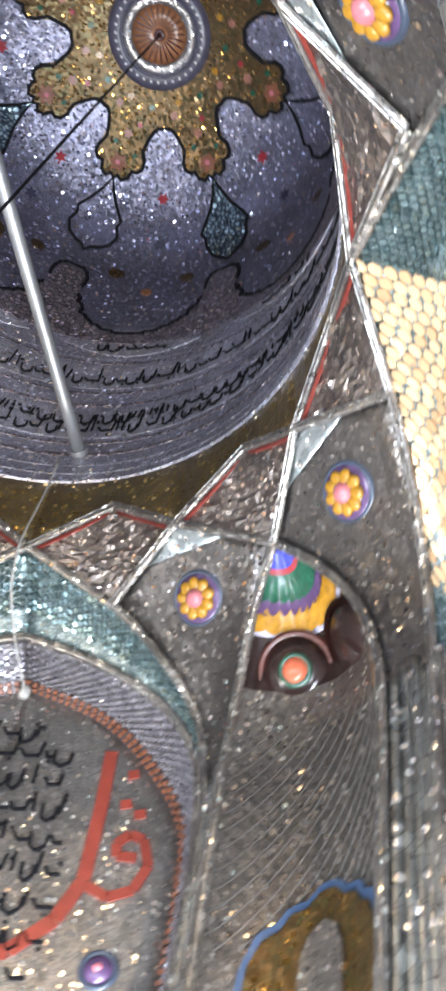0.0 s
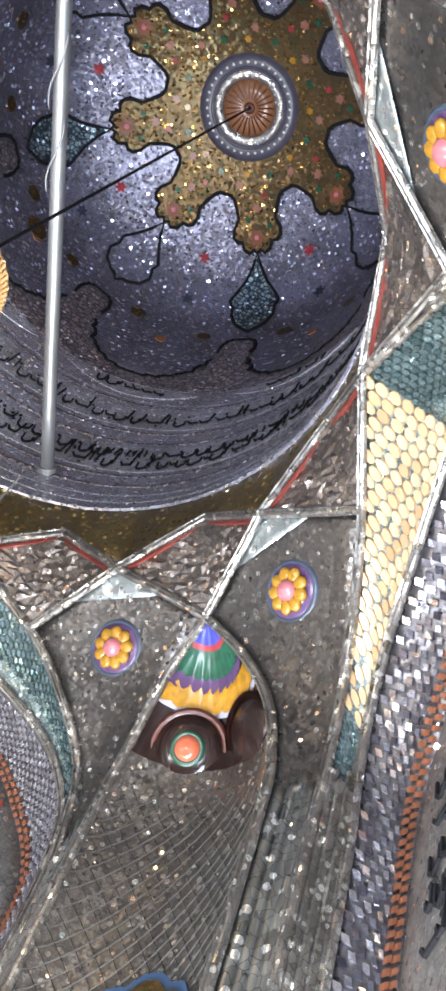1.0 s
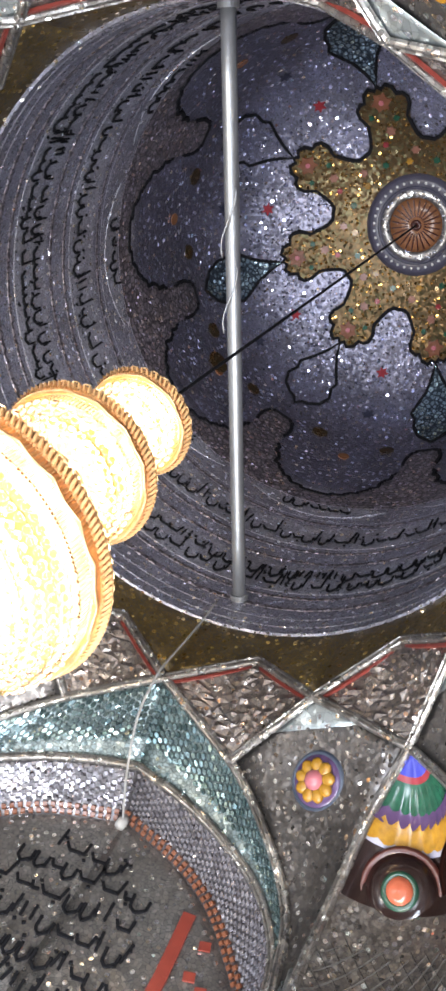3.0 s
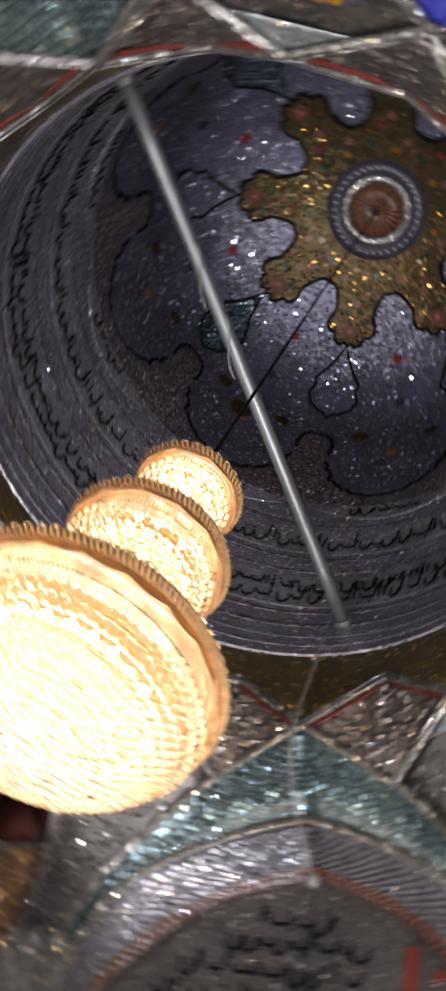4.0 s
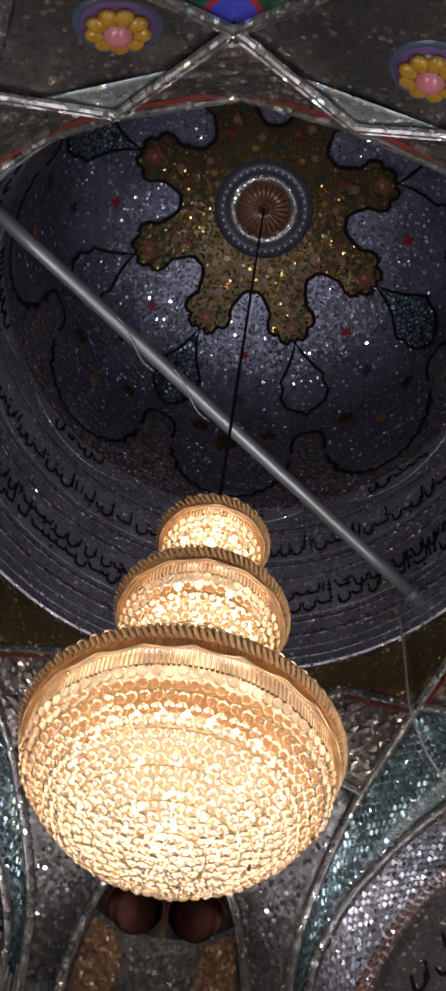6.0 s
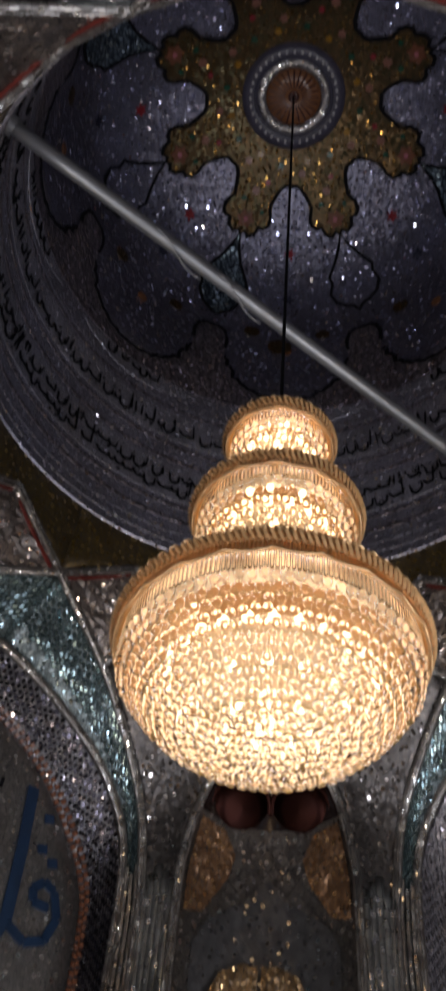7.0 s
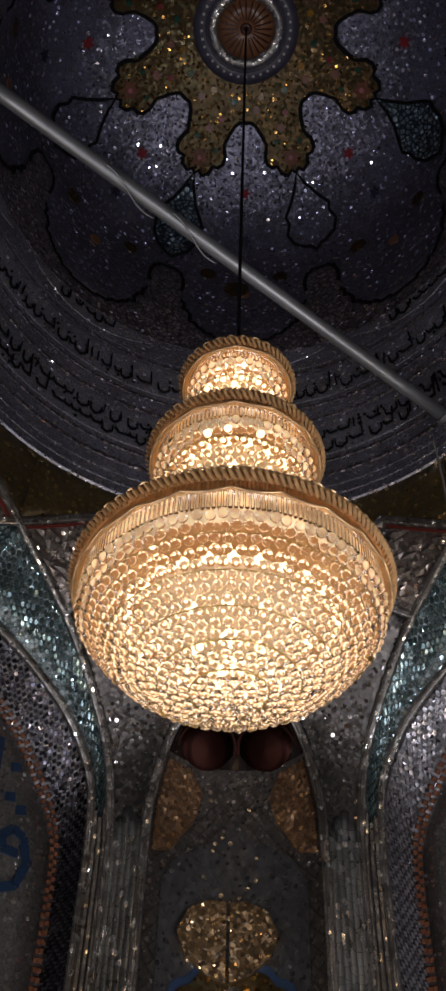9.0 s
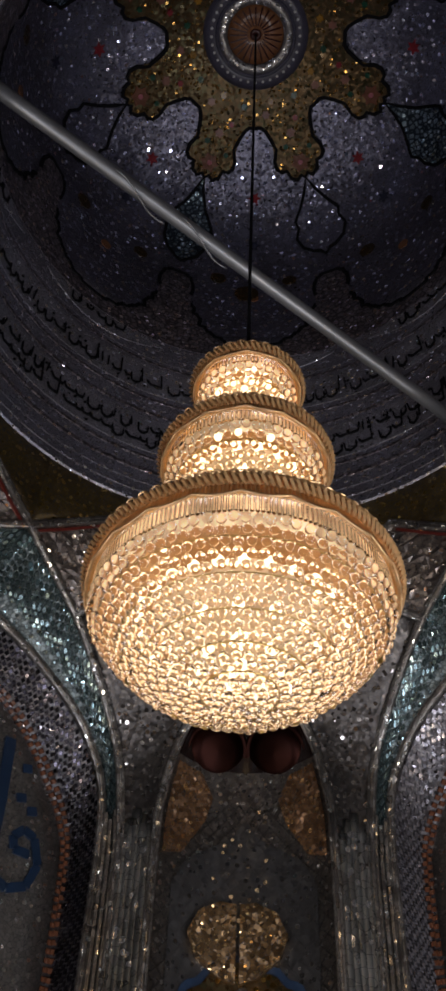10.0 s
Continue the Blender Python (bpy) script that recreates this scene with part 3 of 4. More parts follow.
for q in range(4):
    mid, nic = 45 + 90 * q, 90 * q
    panel = []
    for side in (1, -1):
        e1 = smooth_curve([arch_point(mid, side, *p) for p in EDGE_1], 60)
        e2 = smooth_curve([arch_point(mid, side, *p) for p in EDGE_2], 60)
        e3 = smooth_curve([arch_point(mid, side, *p) for p in EDGE_3], 60)
        tagged(loft("arch_soffit", e1, e2, M_TEAL, cross=6, sag=0.05), "teal and silver mirror mosaic soffit of the wide arch", "soffit", "arch soffits", "structure")
        tagged(loft("arch_reveal", e2, e3, M_MESH, cross=6, sag=0.03), "violet latticed mirror reveal inside the wide arch", "reveal", "arch reveals", "structure")
        rib(e1)
        rib(e2)
        panel.append(e3)
    base = [p.lerp(q2, 0.5) for p, q2 in zip(*panel)]
    for half in panel:
        tagged(loft("wall_panel", [Vector((p.x * 0 + b.x, p.y * 0 + b.y, p.z)) for p, b in zip(half, base)], half, M_PANEL, cross=8),
               "mirror wall panel with lettering inside the wide arch", "wall panel", "wall panels", "structure")
    sides = []
    for s in (1, -1):
        e = smooth_curve([polar(r, bend(nic) + s * o, z) for o, r, z in NICHE], 60)
        rib(e)
        sides.append(e)
        # spandrel with the flower boss, between niche rib, kite and wide arch
        m2 = nic + 45 * s
        e1 = smooth_curve([arch_point(m2, -s, *p) for p in EDGE_1], 60)
        e1 = [X(nic + 30 * s)] + [p for p in e1 if p.z < 5.8]
        top = [LOW(nic + 15 * s).lerp(X(nic + 30 * s), t) for t in (0, 0.33, 0.67)]
        top2 = [LOW(nic + 15 * s).lerp(X(nic), t) for t in (0, 0.33, 0.67)]
        a, b = resample(top + e1, 60), resample(top2 + e, 60)
        low, xa, xb = LOW(nic + 15 * s), X(nic + 30 * s), X(nic)
        tagged(loft("corner_mirror", resample([low.lerp(xa, 0.06), low.lerp(xa, 0.55)], 6), resample([low.lerp(xb, 0.06), low.lerp(xb, 0.55)], 6), M_PALE, cross=4, thick=0.004),
               "pale sheet mirror corner above the flower boss", "panel", "corner mirrors", "structure")
        tagged(loft("flower_panel", a, b, M_SILVER, cross=6, sag=0.04), "silver mirror panel beside the niche", "panel", "flower panels", "structure")
    build_niche(nic, sides)

# ---------------------------------------------------------------- tie bar
bar = empty("tie_bar", "grey steel tube spanning the foot of the drum", "tie bar")
BAR_A, BAR_B = polar(2.12, 48, 7.15), polar(2.12, -122.5, 7.4)
up_z = lambda p: Vector((0, 0, 1))
tube_part = sweep("tube", resample([BAR_A, BAR_B], 9), disc_rod(0.05, 20), M_STEEL, bar, smooth=True, up=up_z)
for p, q in ((BAR_A, BAR_B), (BAR_B, BAR_A)):
    d = (q - p).normalized()
    sweep("flange", [p - d * 0.02, p + d * 0.1], disc_rod(0.07, 20), M_STEEL, tube_part, "steel wall flange", up=up_z)
for f, a in ((0.56, 0.12), (0.68, 0.2)):
    c = BAR_A.lerp(BAR_B, f)
    d = (BAR_B - BAR_A).normalized()
    side = d.cross(Vector((0, 0, 1))).normalized()
    loop = [c + d * (t - 0.5) * 0.45 + side * (0.055 + 0.02 * math.sin(math.pi * t)) * math.cos(3.0 * t) + Vector((0, 0, -0.05 - 0.02 * math.sin(math.pi * t)))
            for t in [k / 14 for k in range(15)]]
    sweep("cord", loop, disc_rod(0.006, 6), M_STEEL, tube_part, "thin pale cord twisted round the tube", smooth=True, up=up_z)

# ---------------------------------------------------------------- chandelier
chandelier = empty("chandelier", "lit three-tier crystal bead chandelier with gilt rims", "chandelier")


def ball_data(name, r, material, sub=2):
    me = bpy.data.meshes.new(name)
    bm = bmesh.new()
    bmesh.ops.create_icosphere(bm, subdivisions=sub, radius=r)
    bm.to_mesh(me)
    bm.free()
    me.polygons.foreach_set("use_smooth", [True] * len(me.polygons))
    me.materials.append(material)
    return me


def joined(name, data, places, material, parent, label=""):
    """One mesh of many equal balls."""
    vs = [v.co.copy() for v in data.vertices]
    fs = [tuple(p.vertices) for p in data.polygons]
    verts, faces = [], []
    for p in places:
        i = len(verts)
        verts += [v + p for v in vs]
        faces += [tuple(i + k for k in f) for f in fs]
    ob = mesh_ob(name, verts, faces, material, parent, label, True)
    ob["kind"] = "stuff"
    return ob


BEAD = ball_data("bead", 0.0215, M_BEAD)
BULB = ball_data("bulb", 0.024, M_BULB, 2)
SPARK = ball_data("bulb", 0.013, M_BULB, 2)
# outer radius, top of rim, band height, tube length, bowl depth, scallops
TIERS = [(0.642, 4.18, 0.10, 0.08, 0.345, 22), (0.398, 5.0, 0.08, 0.07, 0.215, 14), (0.278, 5.615, 0.07, 0.06, 0.16, 10)]


def bowl(rb, depth, f):
    """Point (r, drop) at the fraction f of a shallow bowl, from its rim to its lowest point."""
    big = (rb * rb + depth * depth) / (2 * depth)
    b = math.asin(min(1, rb / big)) * (1 - f)
    return big * math.sin(b), depth - (big - big * math.cos(b))



front, rest = [], []
for R, z, band, tube, depth, lobes in TIERS:
    tier = revolve("tier_cover", [(R - 0.02, z), (R * 0.6, z + 0.02), (0.02, z + 0.03)], M_BRASS, chandelier, 48, "gilt tier cover")
    # pleated gilt band with a wavy lower edge
    n = 2 * int(math.pi * R / 0.0085)
    verts, faces = [], []
    for k in range(n):
        az = 360 * k / n
        rr = R + (0.0045 if k % 2 else -0.0045)
        low = z - band * (0.78 + 0.22 * abs(math.sin(math.radians(az) * lobes / 2)))
        verts += [polar(rr - 0.012, az, z - 0.03), polar(rr, az, low), polar(rr - 0.008, az, low), polar(rr - 0.02, az, z - 0.03)]
    for k in range(n):
        m = (k + 1) % n
        faces += [(4 * k + j, 4 * k + (j + 1) % 4, 4 * m + (j + 1) % 4, 4 * m + j) for j in range(4)]
    mesh_ob("pleated_band", verts, faces, M_BRASS, tier, "pleated gilt band with wavy edge")
    hem = [polar(R + 0.003, 360 * k / 240, z - band * (0.78 + 0.22 * abs(math.sin(math.radians(360 * k / 240) * lobes / 2)))) for k in range(240)]
    sweep("band_hem", hem, disc_rod(0.006, 6), M_BRASS, tier, closed=True, smooth=True)
    # rope rim: slanting strands with loops over them
    strands = int(2 * math.pi * R / 0.026)
    verts, faces = [], []
    for k in range(strands):
        a0 = 360 * k / strands
        pts = [polar(R + 0.012, a0, z - 0.048), polar(R + 0.026, a0 + 220 / strands, z - 0.016), polar(R + 0.012, a0 + 420 / strands, z + 0.014)]
        i = len(verts)
        for p in pts:
            o = outward(p)
            t = Vector((o.y, -o.x, 0))
            verts += [p + t * 0.009, p + o * 0.009, p - t * 0.009, p - o * 0.009]
        for s in range(2):
            faces += [(i + 4 * s + j, i + 4 * s + (j + 1) % 4, i + 4 * s + 4 + (j + 1) % 4, i + 4 * s + 4 + j) for j in range(4)]
    rope = mesh_ob("rope_rim", verts, faces, M_ROPE, tier, "twisted gilt rope rim")
    revolve("rim_ring", [(R + 0.012, z - 0.03), (R + 0.012, z + 0.008), (R - 0.03, z + 0.012), (R - 0.03, z - 0.03), (R + 0.012, z - 0.03)], M_ROPE, tier, 96)
    for k in range(int(2 * math.pi * R / 0.06)):
        az = 360 * k / int(2 * math.pi * R / 0.06)
        c = polar(R + 0.016, az, z + 0.004)
        o = outward(c)
        t = Vector((o.y, -o.x, 0))
        loop = [c + t * 0.02 * math.cos(a) + (Vector((0, 0, 1)) * 0.7 + o * 0.5) * 0.011 * math.sin(a) for a in [2 * math.pi * j / 12 for j in range(12)]]
        sweep("rim_loop", loop, disc_rod(0.0045, 5), M_BRASS, tier, closed=True, up=lambda p, o=o: o)
    # crystal tubes under the band
    verts, faces = [], []
    nt_ = int(2 * math.pi * R / 0.021)
    for k in range(nt_):
        c = polar(R - 0.03, 360 * k / nt_, 0)
        top, bot = z - band * 0.7, z - band - tube + 0.024 + random.uniform(-0.004, 0.004)
        if R > 0.6:
            if not k:
                tube_me = mesh_ob("crystal_tube", [Vector((0.0085 * math.cos(a), 0.0085 * math.sin(a), zz)) for zz in (top, bot) for a in [2 * math.pi * j / 6 for j in range(6)]],
                                  [(j, (j + 1) % 6, 6 + (j + 1) % 6, 6 + j) for j in range(6)] + [tuple(6 + j for j in range(6)), tuple(range(6))], M_BEAD, tier)
                tube_me.location = c
            else:
                t_ob = new("crystal_tube", tube_me.data)
                t_ob.location, t_ob.parent = c, tier
            continue
        i = len(verts)
        for zz in (top, bot):
            verts += [c + Vector((0.0085 * math.cos(a), 0.0085 * math.sin(a), zz)) for a in [2 * math.pi * j / 6 for j in range(6)]]
        faces += [(i + j, i + (j + 1) % 6, i + 6 + (j + 1) % 6, i + 6 + j) for j in range(6)] + [tuple(i + 6 + j for j in range(6)), tuple(i + j for j in range(6))]
    if verts:
        mesh_ob("tube_fringe", verts, faces, M_BEAD, tier, "fringe of hanging clear crystal tubes")["kind"] = "stuff"
    # beads in rings over the bowl
    zb, rb = z - band - tube, R - 0.035
    run = math.hypot(rb, depth) * 1.06
    rows = int(run / 0.0425)
    for row in range(rows + 1):
        rr, drop = bowl(rb, depth, row / rows)
        zz = zb - drop
        cnt = max(1, int(2 * math.pi * rr / 0.047))
        jit = random.random()
        for k in range(cnt):
            p = polar(rr + random.uniform(-0.004, 0.004), 360 * (k + jit + random.uniform(-0.08, 0.08)) / cnt, zz + random.uniform(-0.004, 0.004))
            (front if p.y < -0.12 and len(front) < 290 else rest).append(p)
        if rr > 0.06 and row % 3 == 1:
            r2, d2 = bowl(rb, depth, (row + 0.5) / rows)
            wire = [polar(r2 * 1.0, 360 * k / 72, zb - d2 - 0.008) for k in range(72)]
            sweep("bead_wire", wire, disc_rod(0.003, 6), M_WIRE, tier, closed=True)
    revolve("inner_bowl", [(bowl(rb, depth, k / 14)[0] * 0.6, zb - 0.5 * bowl(rb, depth, k / 14)[1] + 0.03) for k in range(15)], M_GLOW, tier, 48,
            "glowing lining behind the crystals")
    for f in (0.1, 0.42, 0.7, 0.93):
        rr, drop = bowl(rb, depth, f)
        cnt = max(3, int(2 * math.pi * rr / (0.13 if f < 0.2 else 0.19)))
        for k in range(cnt):
            lamp = new("bulb", BULB)
            lamp.location, lamp.parent = polar(rr * 0.74, 360 * (k + 0.37 * f * 10) / cnt, zb - 0.68 * drop + 0.01), tier
    revolve("inner_collar", [(R - 0.075, zb - 0.005), (R - 0.06, z - 0.035)], M_COLLAR, tier, 64, "glowing lining behind the tubes")
for p in front:
    ob = new("bead", BEAD)
    ob.location, ob.parent = p, chandelier
joined("bead_stringing", BEAD, rest, M_BEAD, chandelier, "strings of clear crystal beads")
for level, az, a in ((0, 185, 0.3), (0, 150, 1.0), (0, 212, 1.02), (0, 180, 1.08), (0, 176, 0.95), (0, 212, 0.12), (0, 140, 0.45), (0, 175, 1.35), (1, 160, 0.05), (1, 200, 0.05), (1, 184, 0.1),
                    (2, 170, 0.0), (2, 192, 0.0)):
    R, z, band, tube, depth, _ = TIERS[level]
    b = new("bulb", SPARK)
    b.location, b.parent = polar(bowl(R - 0.035, depth, a / 1.571)[0] * 0.9, az, z - band - tube - 0.9 * bowl(R - 0.035, depth, a / 1.571)[1] + 0.005), chandelier
sweep("rod", [Vector((0, 0, 4.1)), Vector((0, 0, 8)), Vector((0, 0, 11.9))], disc_rod(0.011), M_BLACK, chandelier, "dark hanging rod", up=lambda p: Vector((1, 0, 0)))

# ---------------------------------------------------------------- ornament of the dome
ARC = [(0.0, PROFILE_S[-1].copy())]
for a, b in zip(reversed(PROFILE_S), list(reversed(PROFILE_S))[1:]):
    ARC.append((ARC[-1][0] + (a - b).length, b.copy()))


def at_arc(s):
    for (s0, p0), (s1, p1) in zip(ARC, ARC[1:]):
        if s1 >= s:
            return p0.lerp(p1, (s - s0) / max(s1 - s0, 1e-9))
    return ARC[-1][1]


def arc_of_z(z):
    return next((s for s, p in ARC if p.z <= z), ARC[-1][0])


def arc_of_r(r):
    return next((s for s, p in ARC if p.x >= r), ARC[-1][0])


HEART = Vector((0, 0, 9.3))


def on_dome(az, s, off=0.0):
    p = at_arc(max(s, 0))
    v = polar(p.x, az, p.z)
    return v + (HEART - v).normalized() * off


def to_heart(p):
    return HEART - p if p.z > 9.3 else Vector((-p.x, -p.y, 0))


def dome_fan(name, az0, s0, outline, material, parent, off=0.012, rings=4, label=""):
    """Raised plate on the dome: outline of (sideways, downwards) metres about the spot (az0, s0)."""
    def put(u, d, o):
        s = s0 + d
        r = max(at_arc(max(s, 0.02)).x, 0.05)
        return on_dome(az0 + math.degrees(u / r), s, o)
    verts, faces, n = [put(0, 0, off)], [], len(outline)
    for k in range(1, rings + 1):
        verts += [put(u * k / rings, d * k / rings, off) for u, d in outline]
    verts += [put(u, d, -0.01) for u, d in outline]
    for j in range(n):
        m = (j + 1) % n
        faces.append((0, 1 + j, 1 + m))
        for k in range(rings):
            a = 1 + k * n
            faces.append((a + j, a + m, a + n + m, a + n + j))
    return mesh_ob(name, verts, faces, material, parent, label)


def dome_line(name, pts, width, material, parent, closed=False):
    h = width / 2
    return sweep(name, pts, [(-h, -0.004), (-h * 0.7, 0.012), (h * 0.7, 0.012), (h, -0.004)], material, parent, closed=closed, up=to_heart)


def circle_line(u0, d0, r, n=20):
    return [(u0 + r * math.cos(2 * math.pi * k / n), d0 + r * math.sin(2 * math.pi * k / n)) for k in range(n)]


DOT = ball_data("ring_dot", 0.018, P_WHITE, 1)
PETAL = ball_data("petal", 0.034, P_YELLOW, 2)

# medallion: eight-lobed gilded star round a rosette
medallion = empty("dome_medallion", "gilded eight-lobed medallion with floral dots and central rosette", "medallion")
HALF_LOBE = [(22.5, 0.9), (18.5, 0.9), (15.5, 0.93), (13.0, 1.0), (11.4, 1.08), (10.6, 1.14), (11.6, 1.18), (12.2, 1.24), (11.6, 1.31), (9.6, 1.36),
             (7.2, 1.36), (6.0, 1.4), (3.5, 1.44), (1.4, 1.43)]
star = []
for k in range(8):
    mid = 22.5 + 45 * k
    star += [(mid - a, r) for a, r in HALF_LOBE] + [(mid, 1.46)] + [(mid + a, r) for a, r in reversed(HALF_LOBE)][:-1]
n = len(star)
verts, faces = [], []
for k in range(10):
    f = k / 9
    verts += [on_dome(az, arc_of_r(0.42 + (r - 0.42) * f), 0.03) for az, r in star]
verts += [on_dome(az, arc_of_r(r), -0.01) for az, r in star]
for k in range(10):
    faces += [(k * n + j, k * n + (j + 1) % n, (k + 1) * n + (j + 1) % n, (k + 1) * n + j) for j in range(n)]
mesh_ob("gilt_star", verts, faces, M_MEDAL, medallion, "gilded mosaic star")
dome_line("star_outline", [on_dome(az, arc_of_r(r), 0.02) for az, r in star], 0.045, M_BLACK, medallion, True)
for r0, r1, off, mat, name in ((0.36, 0.55, 0.045, P_SLATE, "slate_ring"), (0.36, 0.47, 0.06, P_NAVY, "navy_ring"), (0.29, 0.4, 0.08, M_RIB, "silver_ring"),
                               (0.0, 0.3, 0.06, P_BROWN, "rosette_disc"), (0.0, 0.07, 0.09, P_MAROON, "rosette_heart")):
    zt = dome_at_r(r1) - off
    revolve(name, [(max(r0, 0.0), zt + 0.015), (r0 + 0.01, zt), ((r0 + r1) / 2, zt - 0.015), (r1 - 0.01, zt), (r1, zt + 0.1)], mat, medallion, 64)
for k in range(36):
    p = polar(0.455, 10 * k, dome_at_r(0.455) - 0.085)
    ob = new("ring_dot", DOT)
    ob.location, ob.parent = p, medallion
for k in range(24):
    a = 15 * k
    sweep("ray", [polar(0.09, a, dome_at_r(0.1) - 0.09), polar(0.27, a, dome_at_r(0.27) - 0.085)], disc_rod(0.008, 5), P_MAROON, medallion, up=lambda p: Vector((0, 0, 1)))
for k in range(8):
    mid = 22.5 + 45 * k
    for az, r, w, m1 in ((mid, 1.0, 0.045, P_DUSK), (mid, 1.3, 0.09, P_RUST), (mid - 14, 0.78, 0.04, P_DUSK), (mid + 13, 0.72, 0.035, P_GREEN), (mid - 5, 1.12, 0.03, P_GREEN),
                         (mid + 6, 0.88, 0.03, P_CRIMSON), (mid + 7, 1.2, 0.028, P_GREEN), (mid - 8, 0.66, 0.035, P_YELLOW)):
        fl = dome_fan("flower_dot", az, arc_of_r(r), [(u * (1 + 0.25 * math.cos(6 * i * math.pi / 9)), d * (1 + 0.25 * math.cos(6 * i * math.pi / 9)))
                                                    for i, (u, d) in enumerate(circle_line(0, 0, w, 18))], m1, medallion, 0.05, 1)
        if w > 0.045:
            dome_fan("flower_eye", az, arc_of_r(r), circle_line(0, 0, w * 0.3, 10), P_PINK, fl, 0.06, 1)

# drop-shaped cartouches under the lobes, arches between them
DROP = [(0, -0.64), (0.05, -0.48), (0.12, -0.32), (0.24, -0.14), (0.28, -0.06), (0.24, 0.02), (0.235, 0.14), (0.17, 0.28), (0.07, 0.36), (0, 0.42)]
ONION = [(0, -0.64), (0.06, -0.5), (0.14, -0.36), (0.25, -0.2), (0.23, -0.12), (0.28, 0.0), (0.23, 0.13), (0.12, 0.21), (0.05, 0.23), (0, 0.3)]
for k in range(8):
    mid = 22.5 + 45 * k
    shape = DROP if k % 2 else ONION
    outl = shape + [(-u, d) for u, d in reversed(shape[1:-1])]
    dr = empty("dome_drop", "teal mirror drop outlined in black" if k % 2 else "pale mirror cartouche outlined in black", "cartouche", "dome drops")
    s0 = arc_of_r(1.42) + 0.68
    field = dome_fan("drop_field", mid, s0, outl, T_TEALDOME if k % 2 else M_DOME, dr, 0.012)
    def drop_pt(u, d):
        r = max(at_arc(s0 + d).x, 0.1)
        return on_dome(mid + math.degrees(u / r), s0 + d, 0.012)
    dome_line("drop_outline", [drop_pt(u, d) for u, d in outl], 0.036, M_BLACK, field, True)
    # stars between the lobes
    for az, r, w, m1 in ((mid + 22.5, 1.55, 0.075, P_CRIMSON), (mid + 22.5, 1.93, 0.075, P_NAVY)):
        pts = [(w * (1 if i % 2 else 0.5) * math.sin(i * math.pi / 6), w * (1 if i % 2 else 0.5) * math.cos(i * math.pi / 6)) for i in range(12)]
        st = dome_fan("dome_star", az, arc_of_r(r), pts, m1, None, 0.014, 1)
        tagged(st, "crimson enamel star set in the mirror dome" if m1 is P_CRIMSON else "navy enamel star set in the mirror dome", "star", "dome stars")
    for az, z, w, m1 in ((mid + 22.5, 10.2, 0.06, P_BROWN), (mid + 12, 10.55, 0.09, M_MEDAL), (mid - 12, 10.5, 0.08, M_MEDAL)):
        st = dome_fan("dome_dot", az, arc_of_z(z), circle_line(0, 0, w, 12), m1, None, 0.012, 1)
        tagged(st, "small dull gold dot set in the mirror dome", "dot", "dome dots")

rosette = dome_fan("dome_rosette", -2, arc_of_z(10.3), circle_line(0, 0, 0.13, 16), M_MEDAL, None, 0.014, 2)
tagged(rosette, "larger gold rosette set low in the mirror dome", "rosette")

# scalloped border with keyhole heads


KEYHOLE = [(0, 10.47), (2.2, 10.46), (4.0, 10.39), (5.0, 10.26), (4.8, 10.12), (3.5, 10.02), (3.4, 9.95), (4.9, 9.93), (6.0, 9.86), (5.8, 9.75), (7.1, 9.74), (8.0, 9.66),
           (7.7, 9.57), (9.0, 9.56), (10.2, 9.48), (11.2, 9.46), (12.4, 9.38), (14.2, 9.37), (15.4, 9.3), (17.6, 9.31), (19.0, 9.26), (22.5, 9.27)]


CARTOUCHES = []
for k in range(8):
    mid = 22.5 + 45 * k
    steps = [-22.5 + 45 * j / 200 for j in range(201)]
    half = [(v.x, v.y) for v in resample([Vector((d, z * 8, 0)) for d, z in KEYHOLE], 101)]
    a = [on_dome(mid + d, arc_of_z(z / 8), 0.012) for d, z in [(-d, z) for d, z in reversed(half[1:])] + half]
    b = [on_dome(mid + d, arc_of_z(9.05), 0.012) for d in steps]
    border = empty("dome_border", "dark latticed scalloped border with keyhole head", "border", "dome border pieces")
    field = loft("border_field", a, b, M_LATTICE, border, cross=8, thick=0.01, smooth=False)
    dome_line("border_outline", a, 0.045, M_BLACK, field)
    # pale lens cartouche with lettering
    lens = [(-0.66 + 1.32 * j / 20, -0.17 * math.sin(math.pi * j / 20) ** 0.9) for j in range(21)] + [(0.66 - 1.32 * j / 20, 0.17 * math.sin(math.pi * j / 20) ** 0.9) for j in range(1, 20)]
    cart = empty("drum_cartouche", "pale pointed cartouche with dark lettering", "cartouche", "drum cartouches")
    field = dome_fan("cartouche_field", mid + 26, arc_of_z(8.97), lens, M_CART, cart, 0.006)
    CARTOUCHES.append((field, mid + 26))

# mouldings and lettered bands of the drum


def drum_band(z0, z1, material, off):
    prof = [(dome_at_z(z0) + 0.003, z0), (dome_at_z(z0) - off, z0 + 0.012), (dome_at_z(z1) - off, z1 - 0.012), (dome_at_z(z1) + 0.003, z1)]
    return revolve("drum_band", prof, material, drum, 120, smooth=False)


